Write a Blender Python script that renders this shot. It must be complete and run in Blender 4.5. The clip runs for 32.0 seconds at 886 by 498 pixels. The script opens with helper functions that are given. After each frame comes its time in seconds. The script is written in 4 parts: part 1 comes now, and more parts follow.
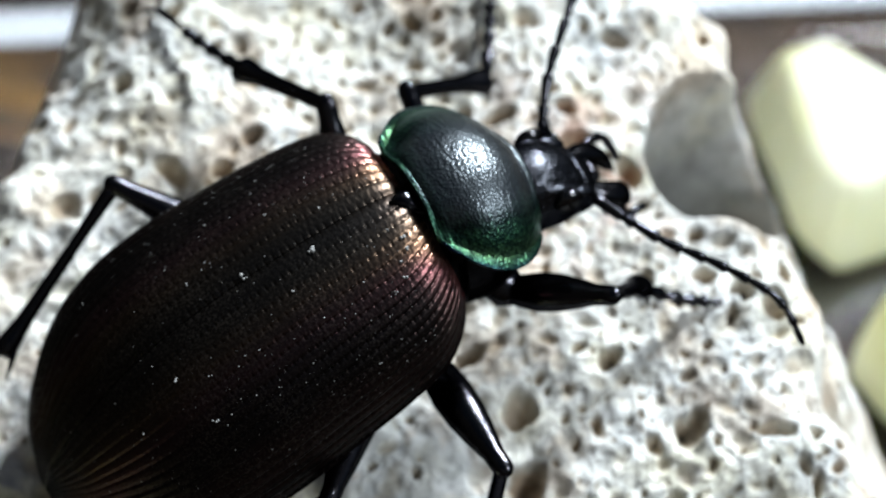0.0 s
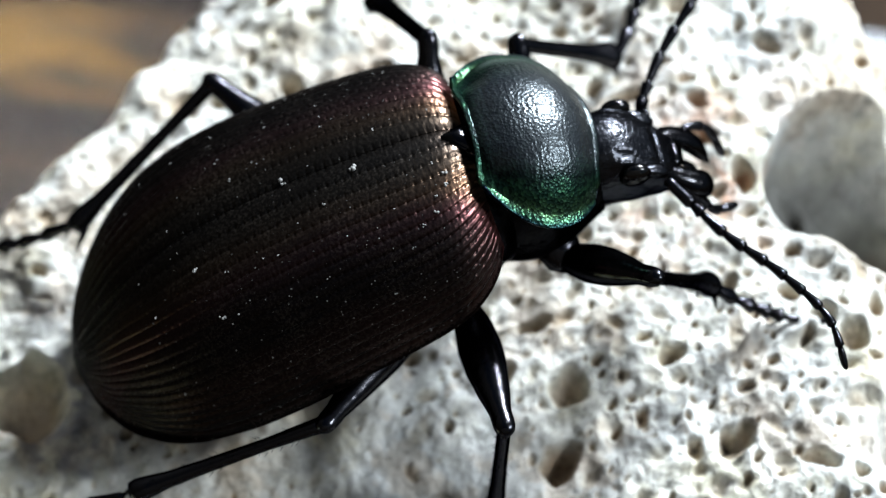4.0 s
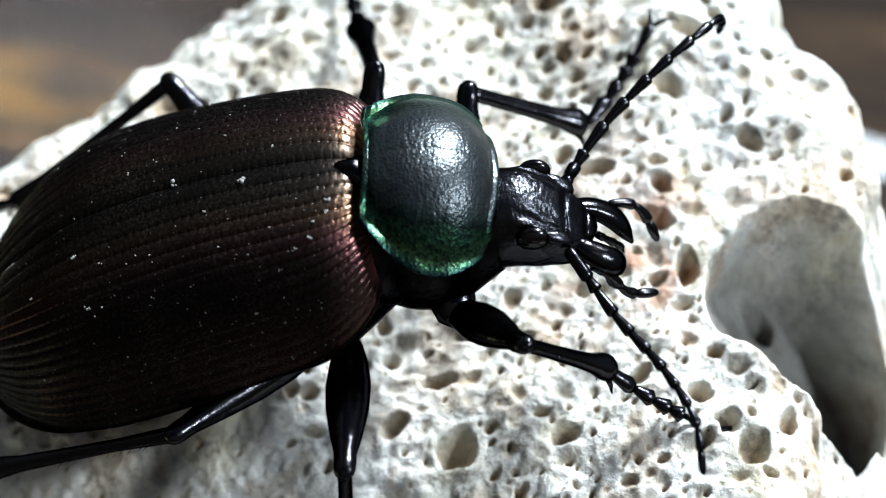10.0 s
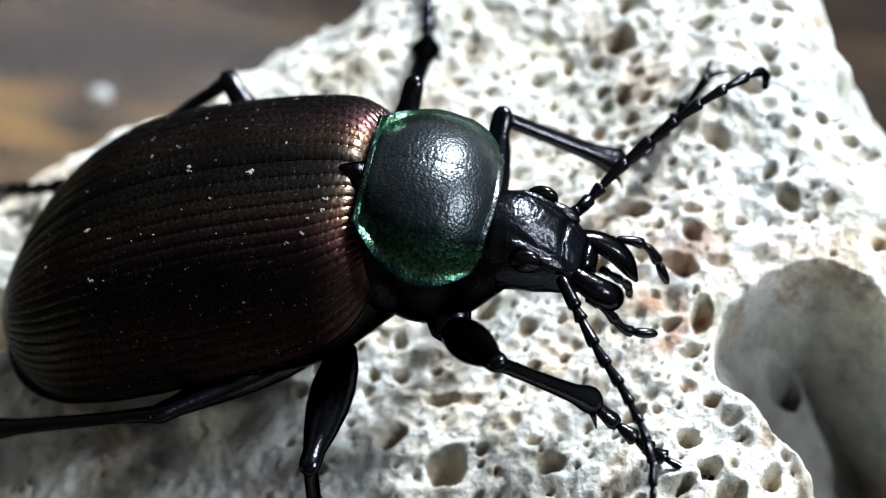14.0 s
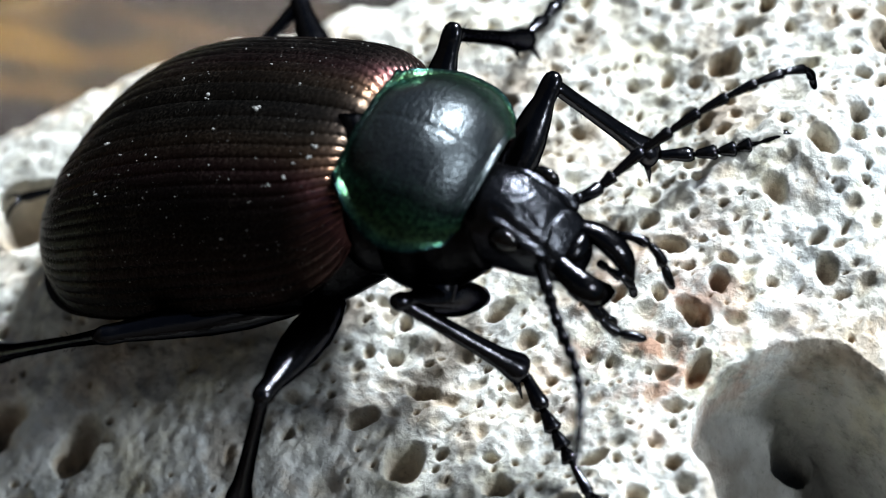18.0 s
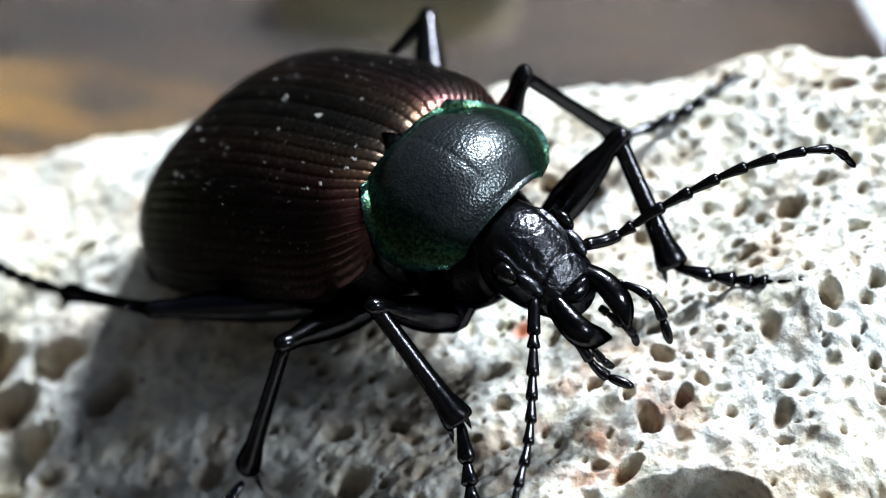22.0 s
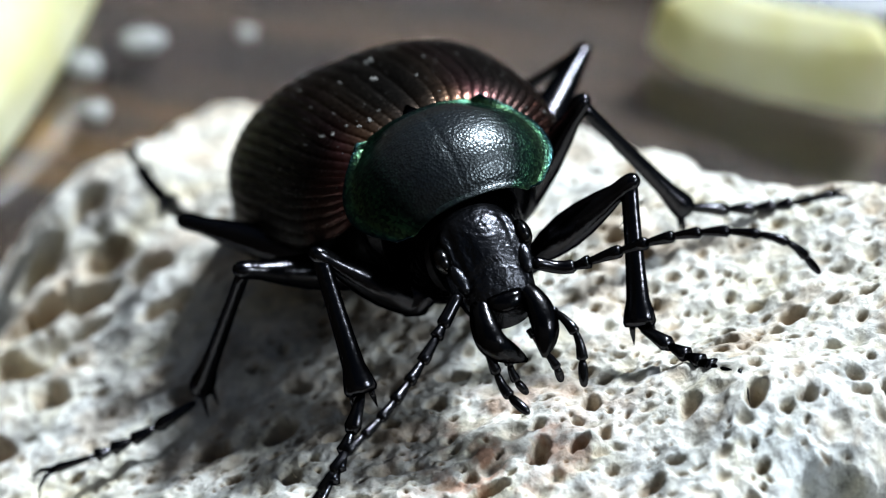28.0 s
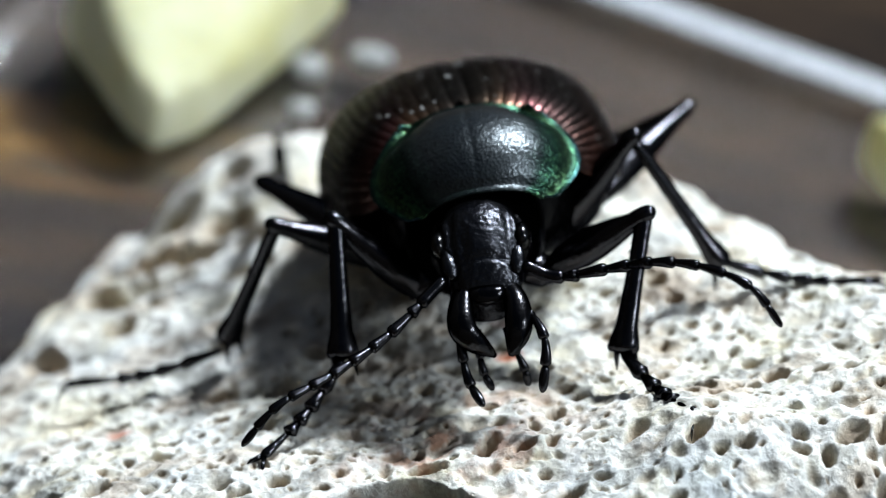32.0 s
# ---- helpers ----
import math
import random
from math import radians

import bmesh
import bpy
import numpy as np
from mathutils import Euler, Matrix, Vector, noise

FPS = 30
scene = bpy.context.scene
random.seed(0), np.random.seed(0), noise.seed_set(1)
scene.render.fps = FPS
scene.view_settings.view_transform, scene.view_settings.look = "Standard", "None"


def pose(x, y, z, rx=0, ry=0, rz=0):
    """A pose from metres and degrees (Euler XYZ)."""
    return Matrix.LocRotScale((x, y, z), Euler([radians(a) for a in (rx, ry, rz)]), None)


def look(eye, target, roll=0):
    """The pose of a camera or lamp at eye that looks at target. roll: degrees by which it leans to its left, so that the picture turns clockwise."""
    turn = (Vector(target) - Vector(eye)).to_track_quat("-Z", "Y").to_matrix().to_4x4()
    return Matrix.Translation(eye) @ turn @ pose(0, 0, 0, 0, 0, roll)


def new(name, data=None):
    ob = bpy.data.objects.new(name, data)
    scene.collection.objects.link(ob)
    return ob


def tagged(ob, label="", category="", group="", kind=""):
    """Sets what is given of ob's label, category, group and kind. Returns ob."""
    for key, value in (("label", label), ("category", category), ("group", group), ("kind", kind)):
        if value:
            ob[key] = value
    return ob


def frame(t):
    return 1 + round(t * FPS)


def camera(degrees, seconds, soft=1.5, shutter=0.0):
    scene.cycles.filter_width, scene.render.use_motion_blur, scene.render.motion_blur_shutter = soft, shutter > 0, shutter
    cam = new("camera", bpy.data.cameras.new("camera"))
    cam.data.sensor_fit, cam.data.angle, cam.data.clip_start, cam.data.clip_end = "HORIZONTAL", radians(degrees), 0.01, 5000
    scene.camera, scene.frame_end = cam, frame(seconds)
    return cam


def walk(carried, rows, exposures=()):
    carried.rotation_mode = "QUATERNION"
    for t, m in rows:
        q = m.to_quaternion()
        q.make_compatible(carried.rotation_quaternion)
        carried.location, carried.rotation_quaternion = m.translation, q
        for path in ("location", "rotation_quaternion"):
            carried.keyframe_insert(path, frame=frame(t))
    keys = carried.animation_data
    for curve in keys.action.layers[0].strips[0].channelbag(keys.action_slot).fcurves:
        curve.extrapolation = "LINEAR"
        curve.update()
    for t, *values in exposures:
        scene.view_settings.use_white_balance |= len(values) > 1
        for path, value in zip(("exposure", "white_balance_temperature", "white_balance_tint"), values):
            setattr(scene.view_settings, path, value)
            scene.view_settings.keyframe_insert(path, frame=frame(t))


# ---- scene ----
# ---- camera and its walk ----
cam = camera(14.0, 32.0, soft=1.1)
cam.data.dof.use_dof = True
cam.data.dof.focus_distance = 0.142
cam.data.dof.aperture_fstop = 46.0
# seconds, place, turn of the camera; last, how far the tray is turned on the table (degrees)
PATH = [
    (0, 0.111112, -0.001030, 0.128691, 45.862, -7.082, 95.274, 124.67),
    (0.5, 0.111550, -0.000607, 0.127127, 45.478, -7.363, 96.532, 124.29),
    (1, 0.111221, -0.002988, 0.127921, 45.515, -7.127, 95.966, 122.26),
    (1.5, 0.111325, 0.001591, 0.127836, 45.651, -6.748, 97.945, 119.32),
    (2, 0.111787, -0.000620, 0.126644, 45.829, -6.624, 96.939, 116.90),
    (2.5, 0.111354, 0.001864, 0.125996, 45.793, -6.481, 97.794, 115.45),
    (4.5, 0.111868, -0.001856, 0.123848, 46.514, -6.785, 95.966, 107.72),
    (5, 0.111331, -0.002259, 0.124138, 46.671, -6.577, 95.701, 106.60),
    (5.5, 0.112027, 0.001042, 0.123819, 46.628, -6.725, 97.308, 104.96),
    (6, 0.111922, 0.000619, 0.124021, 46.689, -6.653, 97.094, 103.89),
    (6.5, 0.111267, -0.001148, 0.123098, 46.580, -6.781, 96.919, 103.72),
    (7, 0.111284, -0.001533, 0.122037, 46.264, -6.795, 96.991, 103.77),
    (7.5, 0.111385, -0.002172, 0.121527, 46.362, -6.584, 96.653, 103.50),
    (8, 0.110764, -0.002617, 0.121344, 46.123, -6.672, 96.173, 102.44),
    (8.5, 0.109856, -0.000604, 0.122125, 46.373, -6.715, 96.220, 100.35),
    (9, 0.109613, 0.000724, 0.120845, 46.552, -6.740, 96.524, 97.79),
    (9.5, 0.109025, 0.001436, 0.122044, 46.798, -6.730, 96.143, 95.49),
    (10, 0.107980, 0.000550, 0.121751, 46.905, -6.625, 95.441, 93.52),
    (10.5, 0.108584, 0.001246, 0.121388, 47.059, -6.647, 96.144, 91.69),
    (11, 0.109067, -0.000249, 0.121173, 47.297, -6.513, 95.999, 90.01),
    (11.5, 0.109152, -0.001003, 0.121033, 47.227, -6.608, 95.459, 88.16),
    (12, 0.110160, 0.000537, 0.121699, 47.678, -6.240, 96.260, 86.02),
    (12.5, 0.110413, 0.000854, 0.121954, 47.753, -6.174, 96.359, 84.31),
    (13, 0.110817, 0.000147, 0.121400, 47.958, -5.924, 95.452, 83.43),
    (13.5, 0.110859, -0.000377, 0.120907, 48.081, -5.856, 94.858, 82.80),
    (14, 0.110527, -0.000171, 0.121016, 48.051, -5.872, 94.616, 81.87),
    (14.5, 0.109428, 0.001586, 0.119698, 48.212, -5.963, 96.764, 80.85),
    (16.5, 0.098586, -0.000932, 0.124612, 43.454, -6.380, 96.270, 66.18),
    (17, 0.098339, 0.000325, 0.126361, 43.047, -6.378, 97.286, 65.84),
    (17.5, 0.099216, -0.000153, 0.126409, 43.301, -6.320, 96.550, 65.56),
    (18, 0.098161, -0.000861, 0.125784, 42.989, -6.112, 95.669, 64.96),
    (18.5, 0.098790, -0.002125, 0.126271, 43.425, -6.389, 95.872, 63.15),
    (19, 0.100027, -0.001081, 0.126344, 43.746, -6.433, 96.780, 59.89),
    (19.5, 0.099796, -0.001030, 0.125728, 43.777, -6.232, 97.407, 55.95),
    (20, 0.099347, -0.001592, 0.126757, 43.387, -5.881, 97.585, 52.11),
    (20.5, 0.099474, -0.001001, 0.126316, 43.727, -5.857, 96.827, 48.66),
    (21, 0.100047, 0.001195, 0.126546, 43.750, -5.579, 96.774, 45.81),
    (21.5, 0.103238, -0.000931, 0.129364, 44.044, -5.534, 95.175, 43.49),
    (22, 0.103374, -0.001933, 0.128873, 44.430, -5.248, 94.319, 40.61),
    (22.5, 0.103151, 0.000763, 0.128526, 44.973, -4.872, 96.066, 36.93),
    (23, 0.104482, -0.000312, 0.127662, 45.298, -4.987, 95.149, 33.52),
    (23.5, 0.105073, 0.000173, 0.126610, 45.661, -5.015, 95.502, 30.69),
    (24, 0.106159, 0.001295, 0.125192, 45.589, -5.103, 95.393, 28.57),
    (24.5, 0.106123, 0.002113, 0.125742, 45.792, -5.190, 95.555, 27.37),
    (26.5, 0.105984, -0.002683, 0.125078, 46.103, -5.489, 92.995, 23.63),
    (27, 0.105891, -0.001241, 0.123610, 46.272, -5.278, 94.667, 21.38),
    (27.5, 0.106118, 0.000156, 0.122771, 46.590, -5.314, 95.108, 18.16),
    (28, 0.107793, 0.000893, 0.123465, 46.997, -5.385, 95.259, 14.87),
    (28.5, 0.108246, 0.000670, 0.123094, 47.160, -5.808, 95.478, 12.12),
    (29, 0.108335, 0.001177, 0.122429, 47.297, -6.441, 96.815, 10.13),
    (29.5, 0.108529, 0.000783, 0.122315, 47.450, -7.587, 95.455, 8.70),
    (30, 0.110361, -0.001155, 0.123389, 47.850, -7.569, 95.772, 6.77),
    (30.5, 0.112739, -0.000898, 0.123773, 48.224, -7.619, 97.454, 3.95),
    (31, 0.113758, 0.001416, 0.122480, 48.340, -7.406, 97.991, 1.38),
    (31.5, 0.113824, 0.000247, 0.121888, 48.442, -7.260, 97.159, 0.07),
    (32, 0.114558, 0.000157, 0.122185, 48.811, -7.080, 96.507, -0.15),
]
walk(cam, [(t, pose(x, y, z, rx, ry, rz)) for t, x, y, z, rx, ry, rz, _ in PATH], exposures=[(0, 0.73), (5, 1.18), (8, 1.45), (10, 1.06), (11, 1.0), (13, 0.96), (17, 0.86), (20, 0.89), (21, 0.95), (23, 0.77), (28, 0.42), (32, 0.32)])

# ---- world, sun ----
SUN = Vector((-0.55, 0.27, 0.78)).normalized()      # the way to the light
world = bpy.data.worlds.new("world")
scene.world = world
world.use_nodes = True
sky = world.node_tree.nodes.new("ShaderNodeTexSky")
sky.sky_type, sky.sun_disc = "NISHITA", False
sky.sun_elevation = math.asin(SUN.z)
sky.sun_rotation = math.atan2(SUN.x, SUN.y)
world.node_tree.links.new(sky.outputs[0], world.node_tree.nodes["Background"].inputs[0])
world.node_tree.nodes["Background"].inputs[1].default_value = 0.016
sun = new("sun", bpy.data.lights.new("sun", "SUN"))
sun.data.energy, sun.data.angle, sun.data.color = 5.6, radians(11.0), (0.838, 0.917, 1.0)
sun.matrix_world = look(SUN, (0, 0, 0))
# added small area light, out of view, placed for the glints on the shell
lamp = new("glint_light", bpy.data.lights.new("glint_light", "AREA"))
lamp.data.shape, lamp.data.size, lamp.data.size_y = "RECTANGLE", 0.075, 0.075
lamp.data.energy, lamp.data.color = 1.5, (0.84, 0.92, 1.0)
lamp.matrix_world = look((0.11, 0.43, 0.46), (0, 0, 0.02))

MM = 0.001
THINGS_ROUND, THINGS_LEANING = [], []      # what turns with the dish
YC = 0.15


# ---- materials ----
def material(name, colour, rough=0.5, metal=0.0, spec=0.5):
    m = bpy.data.materials.new(name)
    m.use_nodes = True
    b = m.node_tree.nodes["Principled BSDF"]
    b.inputs["Base Color"].default_value = (*colour, 1)
    b.inputs["Roughness"].default_value = rough
    b.inputs["Metallic"].default_value = metal
    b.inputs["Specular IOR Level"].default_value = spec
    return m, m.node_tree.nodes, m.node_tree.links, b


def node(nodes, kind, **inputs):
    n = nodes.new("ShaderNode" + kind)
    for k, v in inputs.items():
        n.inputs[k.replace("_", " ")].default_value = v
    return n


def coords(nodes, links, kind="Object"):
    c = nodes.new("ShaderNodeTexCoord")
    return c.outputs[kind]


def ramp(nodes, links, src, stops):
    r = nodes.new("ShaderNodeValToRGB")
    els = r.color_ramp.elements
    while len(els) < len(stops):
        els.new(0.5)
    for e, (p, c) in zip(els, stops):
        e.position, e.color = p, (*c, 1)
    links.new(src, r.inputs[0])
    return r.outputs[0]


def noise_tex(nodes, links, at, scale, detail=4.0, rough=0.55):
    n = node(nodes, "TexNoise", Scale=scale, Detail=detail, Roughness=rough)
    links.new(at, n.inputs["Vector"])
    return n.outputs[0]


def voronoi(nodes, links, at, scale, out="Distance", feature="F1"):
    n = node(nodes, "TexVoronoi", Scale=scale)
    n.feature = feature
    links.new(at, n.inputs["Vector"])
    return n.outputs[out]


def bump(nodes, links, b, height, strength, distance, under=None):
    n = node(nodes, "Bump", Strength=strength, Distance=distance)
    links.new(height, n.inputs["Height"])
    if under is not None:
        links.new(under, n.inputs["Normal"])
    links.new(n.outputs[0], b.inputs["Normal"])
    return n.outputs[0]


def chitin(name, colour, rough, spec=0.5, grain=2600.0, depth=0.00003):
    """Black beetle cuticle with fine wrinkles and a spread of gloss."""
    f0 = 0.08 * spec
    m, ns, ls, b = material(name, (f0 + colour[0], f0 + colour[1], f0 + colour[2]), rough, 1.0)
    b.inputs["Specular Tint"].default_value = (0.16, 0.16, 0.18, 1)
    at = coords(ns, ls)
    n1 = noise_tex(ns, ls, at, grain, 3)
    n2 = noise_tex(ns, ls, at, grain * 0.15, 3)
    r = node(ns, "MapRange")
    r.inputs["To Min"].default_value, r.inputs["To Max"].default_value = rough * 0.75, rough * 1.5
    ls.new(n2, r.inputs["Value"])
    ls.new(r.outputs[0], b.inputs["Roughness"])
    bump(ns, ls, b, n1, 0.6, depth)
    return m


M_BLACK = chitin("black_cuticle", (0.003, 0.003, 0.004), 0.26, 0.14, 2200, 0.00012)
M_LEG = chitin("leg_cuticle", (0.004, 0.004, 0.008), 0.17, 0.42, 4200, 0.00003)
M_ANT = chitin("antenna_cuticle", (0.004, 0.004, 0.008), 0.20, 0.42, 5000, 0.00001)
M_EYE = chitin("eye_lens", (0.010, 0.010, 0.010), 0.17, 0.5, 5000, 0.00001)
M_MOUTH = chitin("mandible_cuticle", (0.004, 0.004, 0.006), 0.15, 0.30, 2200, 0.00006)


def head_material():
    m, ns, ls, b = material("head_cuticle", (0.042, 0.044, 0.050), 0.26, 1.0)
    b.inputs["Specular Tint"].default_value = (0.18, 0.18, 0.20, 1)
    at = coords(ns, ls)
    mp = ns.new("ShaderNodeMapping")
    mp.inputs["Scale"].default_value = (0.55, 1.0, 1.0)
    ls.new(at, mp.inputs[0])
    n1 = noise_tex(ns, ls, mp.outputs[0], 3200, 4, 0.6)
    n2 = voronoi(ns, ls, at, 9000)
    u = bump(ns, ls, b, n2, 0.3, 0.00002)
    bump(ns, ls, b, n1, 0.75, 0.00007, u)
    return m


M_HEAD = head_material()


def elytra_material():
    """Dark bronze metal: gold by the suture, coppery pink outwards, dark red along the margin; front sheen and darker
    rear painted in.
    """
    m, ns, ls, b = material("elytra_bronze", (0.05, 0.02, 0.015), 0.31, 1.0, 0.3)
    at = coords(ns, ls)
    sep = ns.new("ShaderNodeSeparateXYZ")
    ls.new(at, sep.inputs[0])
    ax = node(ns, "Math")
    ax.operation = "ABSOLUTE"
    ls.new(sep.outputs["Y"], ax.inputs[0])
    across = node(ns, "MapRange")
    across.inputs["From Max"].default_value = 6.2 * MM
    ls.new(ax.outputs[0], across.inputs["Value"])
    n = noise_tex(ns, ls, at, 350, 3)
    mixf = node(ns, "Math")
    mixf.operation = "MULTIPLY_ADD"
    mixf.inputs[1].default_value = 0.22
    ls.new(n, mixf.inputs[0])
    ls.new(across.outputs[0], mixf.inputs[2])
    # bronze hues across the case; shade of the flanks is painted into the outer stops
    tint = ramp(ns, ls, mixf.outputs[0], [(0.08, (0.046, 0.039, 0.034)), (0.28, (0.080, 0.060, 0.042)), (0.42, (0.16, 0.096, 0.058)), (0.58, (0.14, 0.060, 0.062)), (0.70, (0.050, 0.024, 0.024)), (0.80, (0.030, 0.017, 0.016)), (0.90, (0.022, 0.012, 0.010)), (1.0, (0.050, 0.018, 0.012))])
    # the sheen at the front is painted in, dimmer towards the rear
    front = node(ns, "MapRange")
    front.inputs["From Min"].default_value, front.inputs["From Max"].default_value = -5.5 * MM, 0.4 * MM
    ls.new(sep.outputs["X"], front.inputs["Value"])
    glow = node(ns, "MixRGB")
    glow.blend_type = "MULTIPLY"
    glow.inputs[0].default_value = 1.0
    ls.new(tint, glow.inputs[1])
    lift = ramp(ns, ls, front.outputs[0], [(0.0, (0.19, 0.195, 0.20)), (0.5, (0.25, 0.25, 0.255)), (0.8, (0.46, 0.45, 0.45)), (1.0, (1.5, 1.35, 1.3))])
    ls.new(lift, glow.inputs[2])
    # a thin film of dust
    film = noise_tex(ns, ls, at, 9000, 2, 0.6)
    thick = noise_tex(ns, ls, at, 420, 3, 0.6)
    dusty = node(ns, "Math")
    dusty.operation = "MULTIPLY"
    ls.new(ramp(ns, ls, film, [(0.46, (0, 0, 0)), (0.62, (1, 1, 1))]), dusty.inputs[0])
    ls.new(ramp(ns, ls, thick, [(0.35, (0.06, 0.06, 0.06)), (0.65, (0.22, 0.22, 0.22))]), dusty.inputs[1])
    powder = node(ns, "MixRGB", Color2=(0.085, 0.075, 0.062, 1))
    ls.new(dusty.outputs[0], powder.inputs[0])
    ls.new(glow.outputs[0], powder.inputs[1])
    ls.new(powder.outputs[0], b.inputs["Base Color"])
    sheen = node(ns, "Math")
    sheen.operation = "SUBTRACT"
    sheen.inputs[0].default_value = 1.0
    ls.new(dusty.outputs[0], sheen.inputs[1])
    ls.new(sheen.outputs[0], b.inputs["Metallic"])
    b.inputs["Specular Tint"].default_value = (0.22, 0.20, 0.19, 1)
    b.inputs["Coat Weight"].default_value, b.inputs["Coat Roughness"].default_value = 0.14, 0.44
    mp = ns.new("ShaderNodeMapping")
    mp.inputs["Scale"].default_value = (1.0, 0.5, 0.5)
    ls.new(at, mp.inputs[0])
    v = voronoi(ns, ls, mp.outputs[0], 6500)
    fine = noise_tex(ns, ls, at, 11000, 2)
    u = bump(ns, ls, b, v, 0.5, 0.00003)
    bump(ns, ls, b, fine, 0.4, 0.00002, u)
    return m


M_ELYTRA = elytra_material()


def pronotum_material():
    """Bluish black disc, fine metallic green granules towards the rim (the mesh attribute rim says how near)."""
    m, ns, ls, b = material("pronotum_green", (0.02, 0.03, 0.03), 0.315, 0.45, 0.9)
    b.inputs["Specular Tint"].default_value = (0.7, 0.8, 0.85, 1)
    at = coords(ns, ls)
    a = ns.new("ShaderNodeAttribute")
    a.attribute_name = "rim"
    n = noise_tex(ns, ls, at, 500, 3)
    s = node(ns, "Math")
    s.operation = "MULTIPLY_ADD"
    s.inputs[1].default_value = 0.24
    ls.new(n, s.inputs[0])
    ls.new(a.outputs["Fac"], s.inputs[2])
    col = ramp(ns, ls, s.outputs[0], [(0.18, (0.003, 0.004, 0.005)), (0.34, (0.006, 0.015, 0.013)), (0.50, (0.024, 0.068, 0.044)), (0.70, (0.052, 0.105, 0.058)), (0.86, (0.038, 0.100, 0.066)), (0.94, (0.014, 0.040, 0.044)), (1.0, (0.006, 0.010, 0.020))])
    cell = node(ns, "TexVoronoi", Scale=8000)
    ls.new(at, cell.inputs["Vector"])
    tone = ns.new("ShaderNodeSeparateColor")
    ls.new(cell.outputs["Color"], tone.inputs[0])
    grain = ramp(ns, ls, tone.outputs[0], [(0.0, (0.35, 0.35, 0.38)), (0.5, (0.75, 0.75, 0.77)), (1.0, (1.5, 1.6, 1.25))])
    mul = node(ns, "MixRGB")
    mul.blend_type = "MULTIPLY"
    mul.inputs[0].default_value = 1.0
    ls.new(col, mul.inputs[1])
    ls.new(grain, mul.inputs[2])
    ls.new(mul.outputs[0], b.inputs["Base Color"])
    metal = ramp(ns, ls, s.outputs[0], [(0.22, (0.0, 0.0, 0.0)), (0.34, (0.85, 0.85, 0.85)), (0.5, (1, 1, 1))])
    ls.new(metal, b.inputs["Metallic"])
    mp = ns.new("ShaderNodeMapping")
    mp.inputs["Scale"].default_value = (1.0, 0.35, 0.6)
    ls.new(at, mp.inputs[0])
    w = noise_tex(ns, ls, mp.outputs[0], 5200, 3, 0.6)
    u = bump(ns, ls, b, cell.outputs["Distance"], 0.55, 0.00003)
    bump(ns, ls, b, w, 0.28, 0.00005, u)
    return m


M_PRONOTUM = pronotum_material()


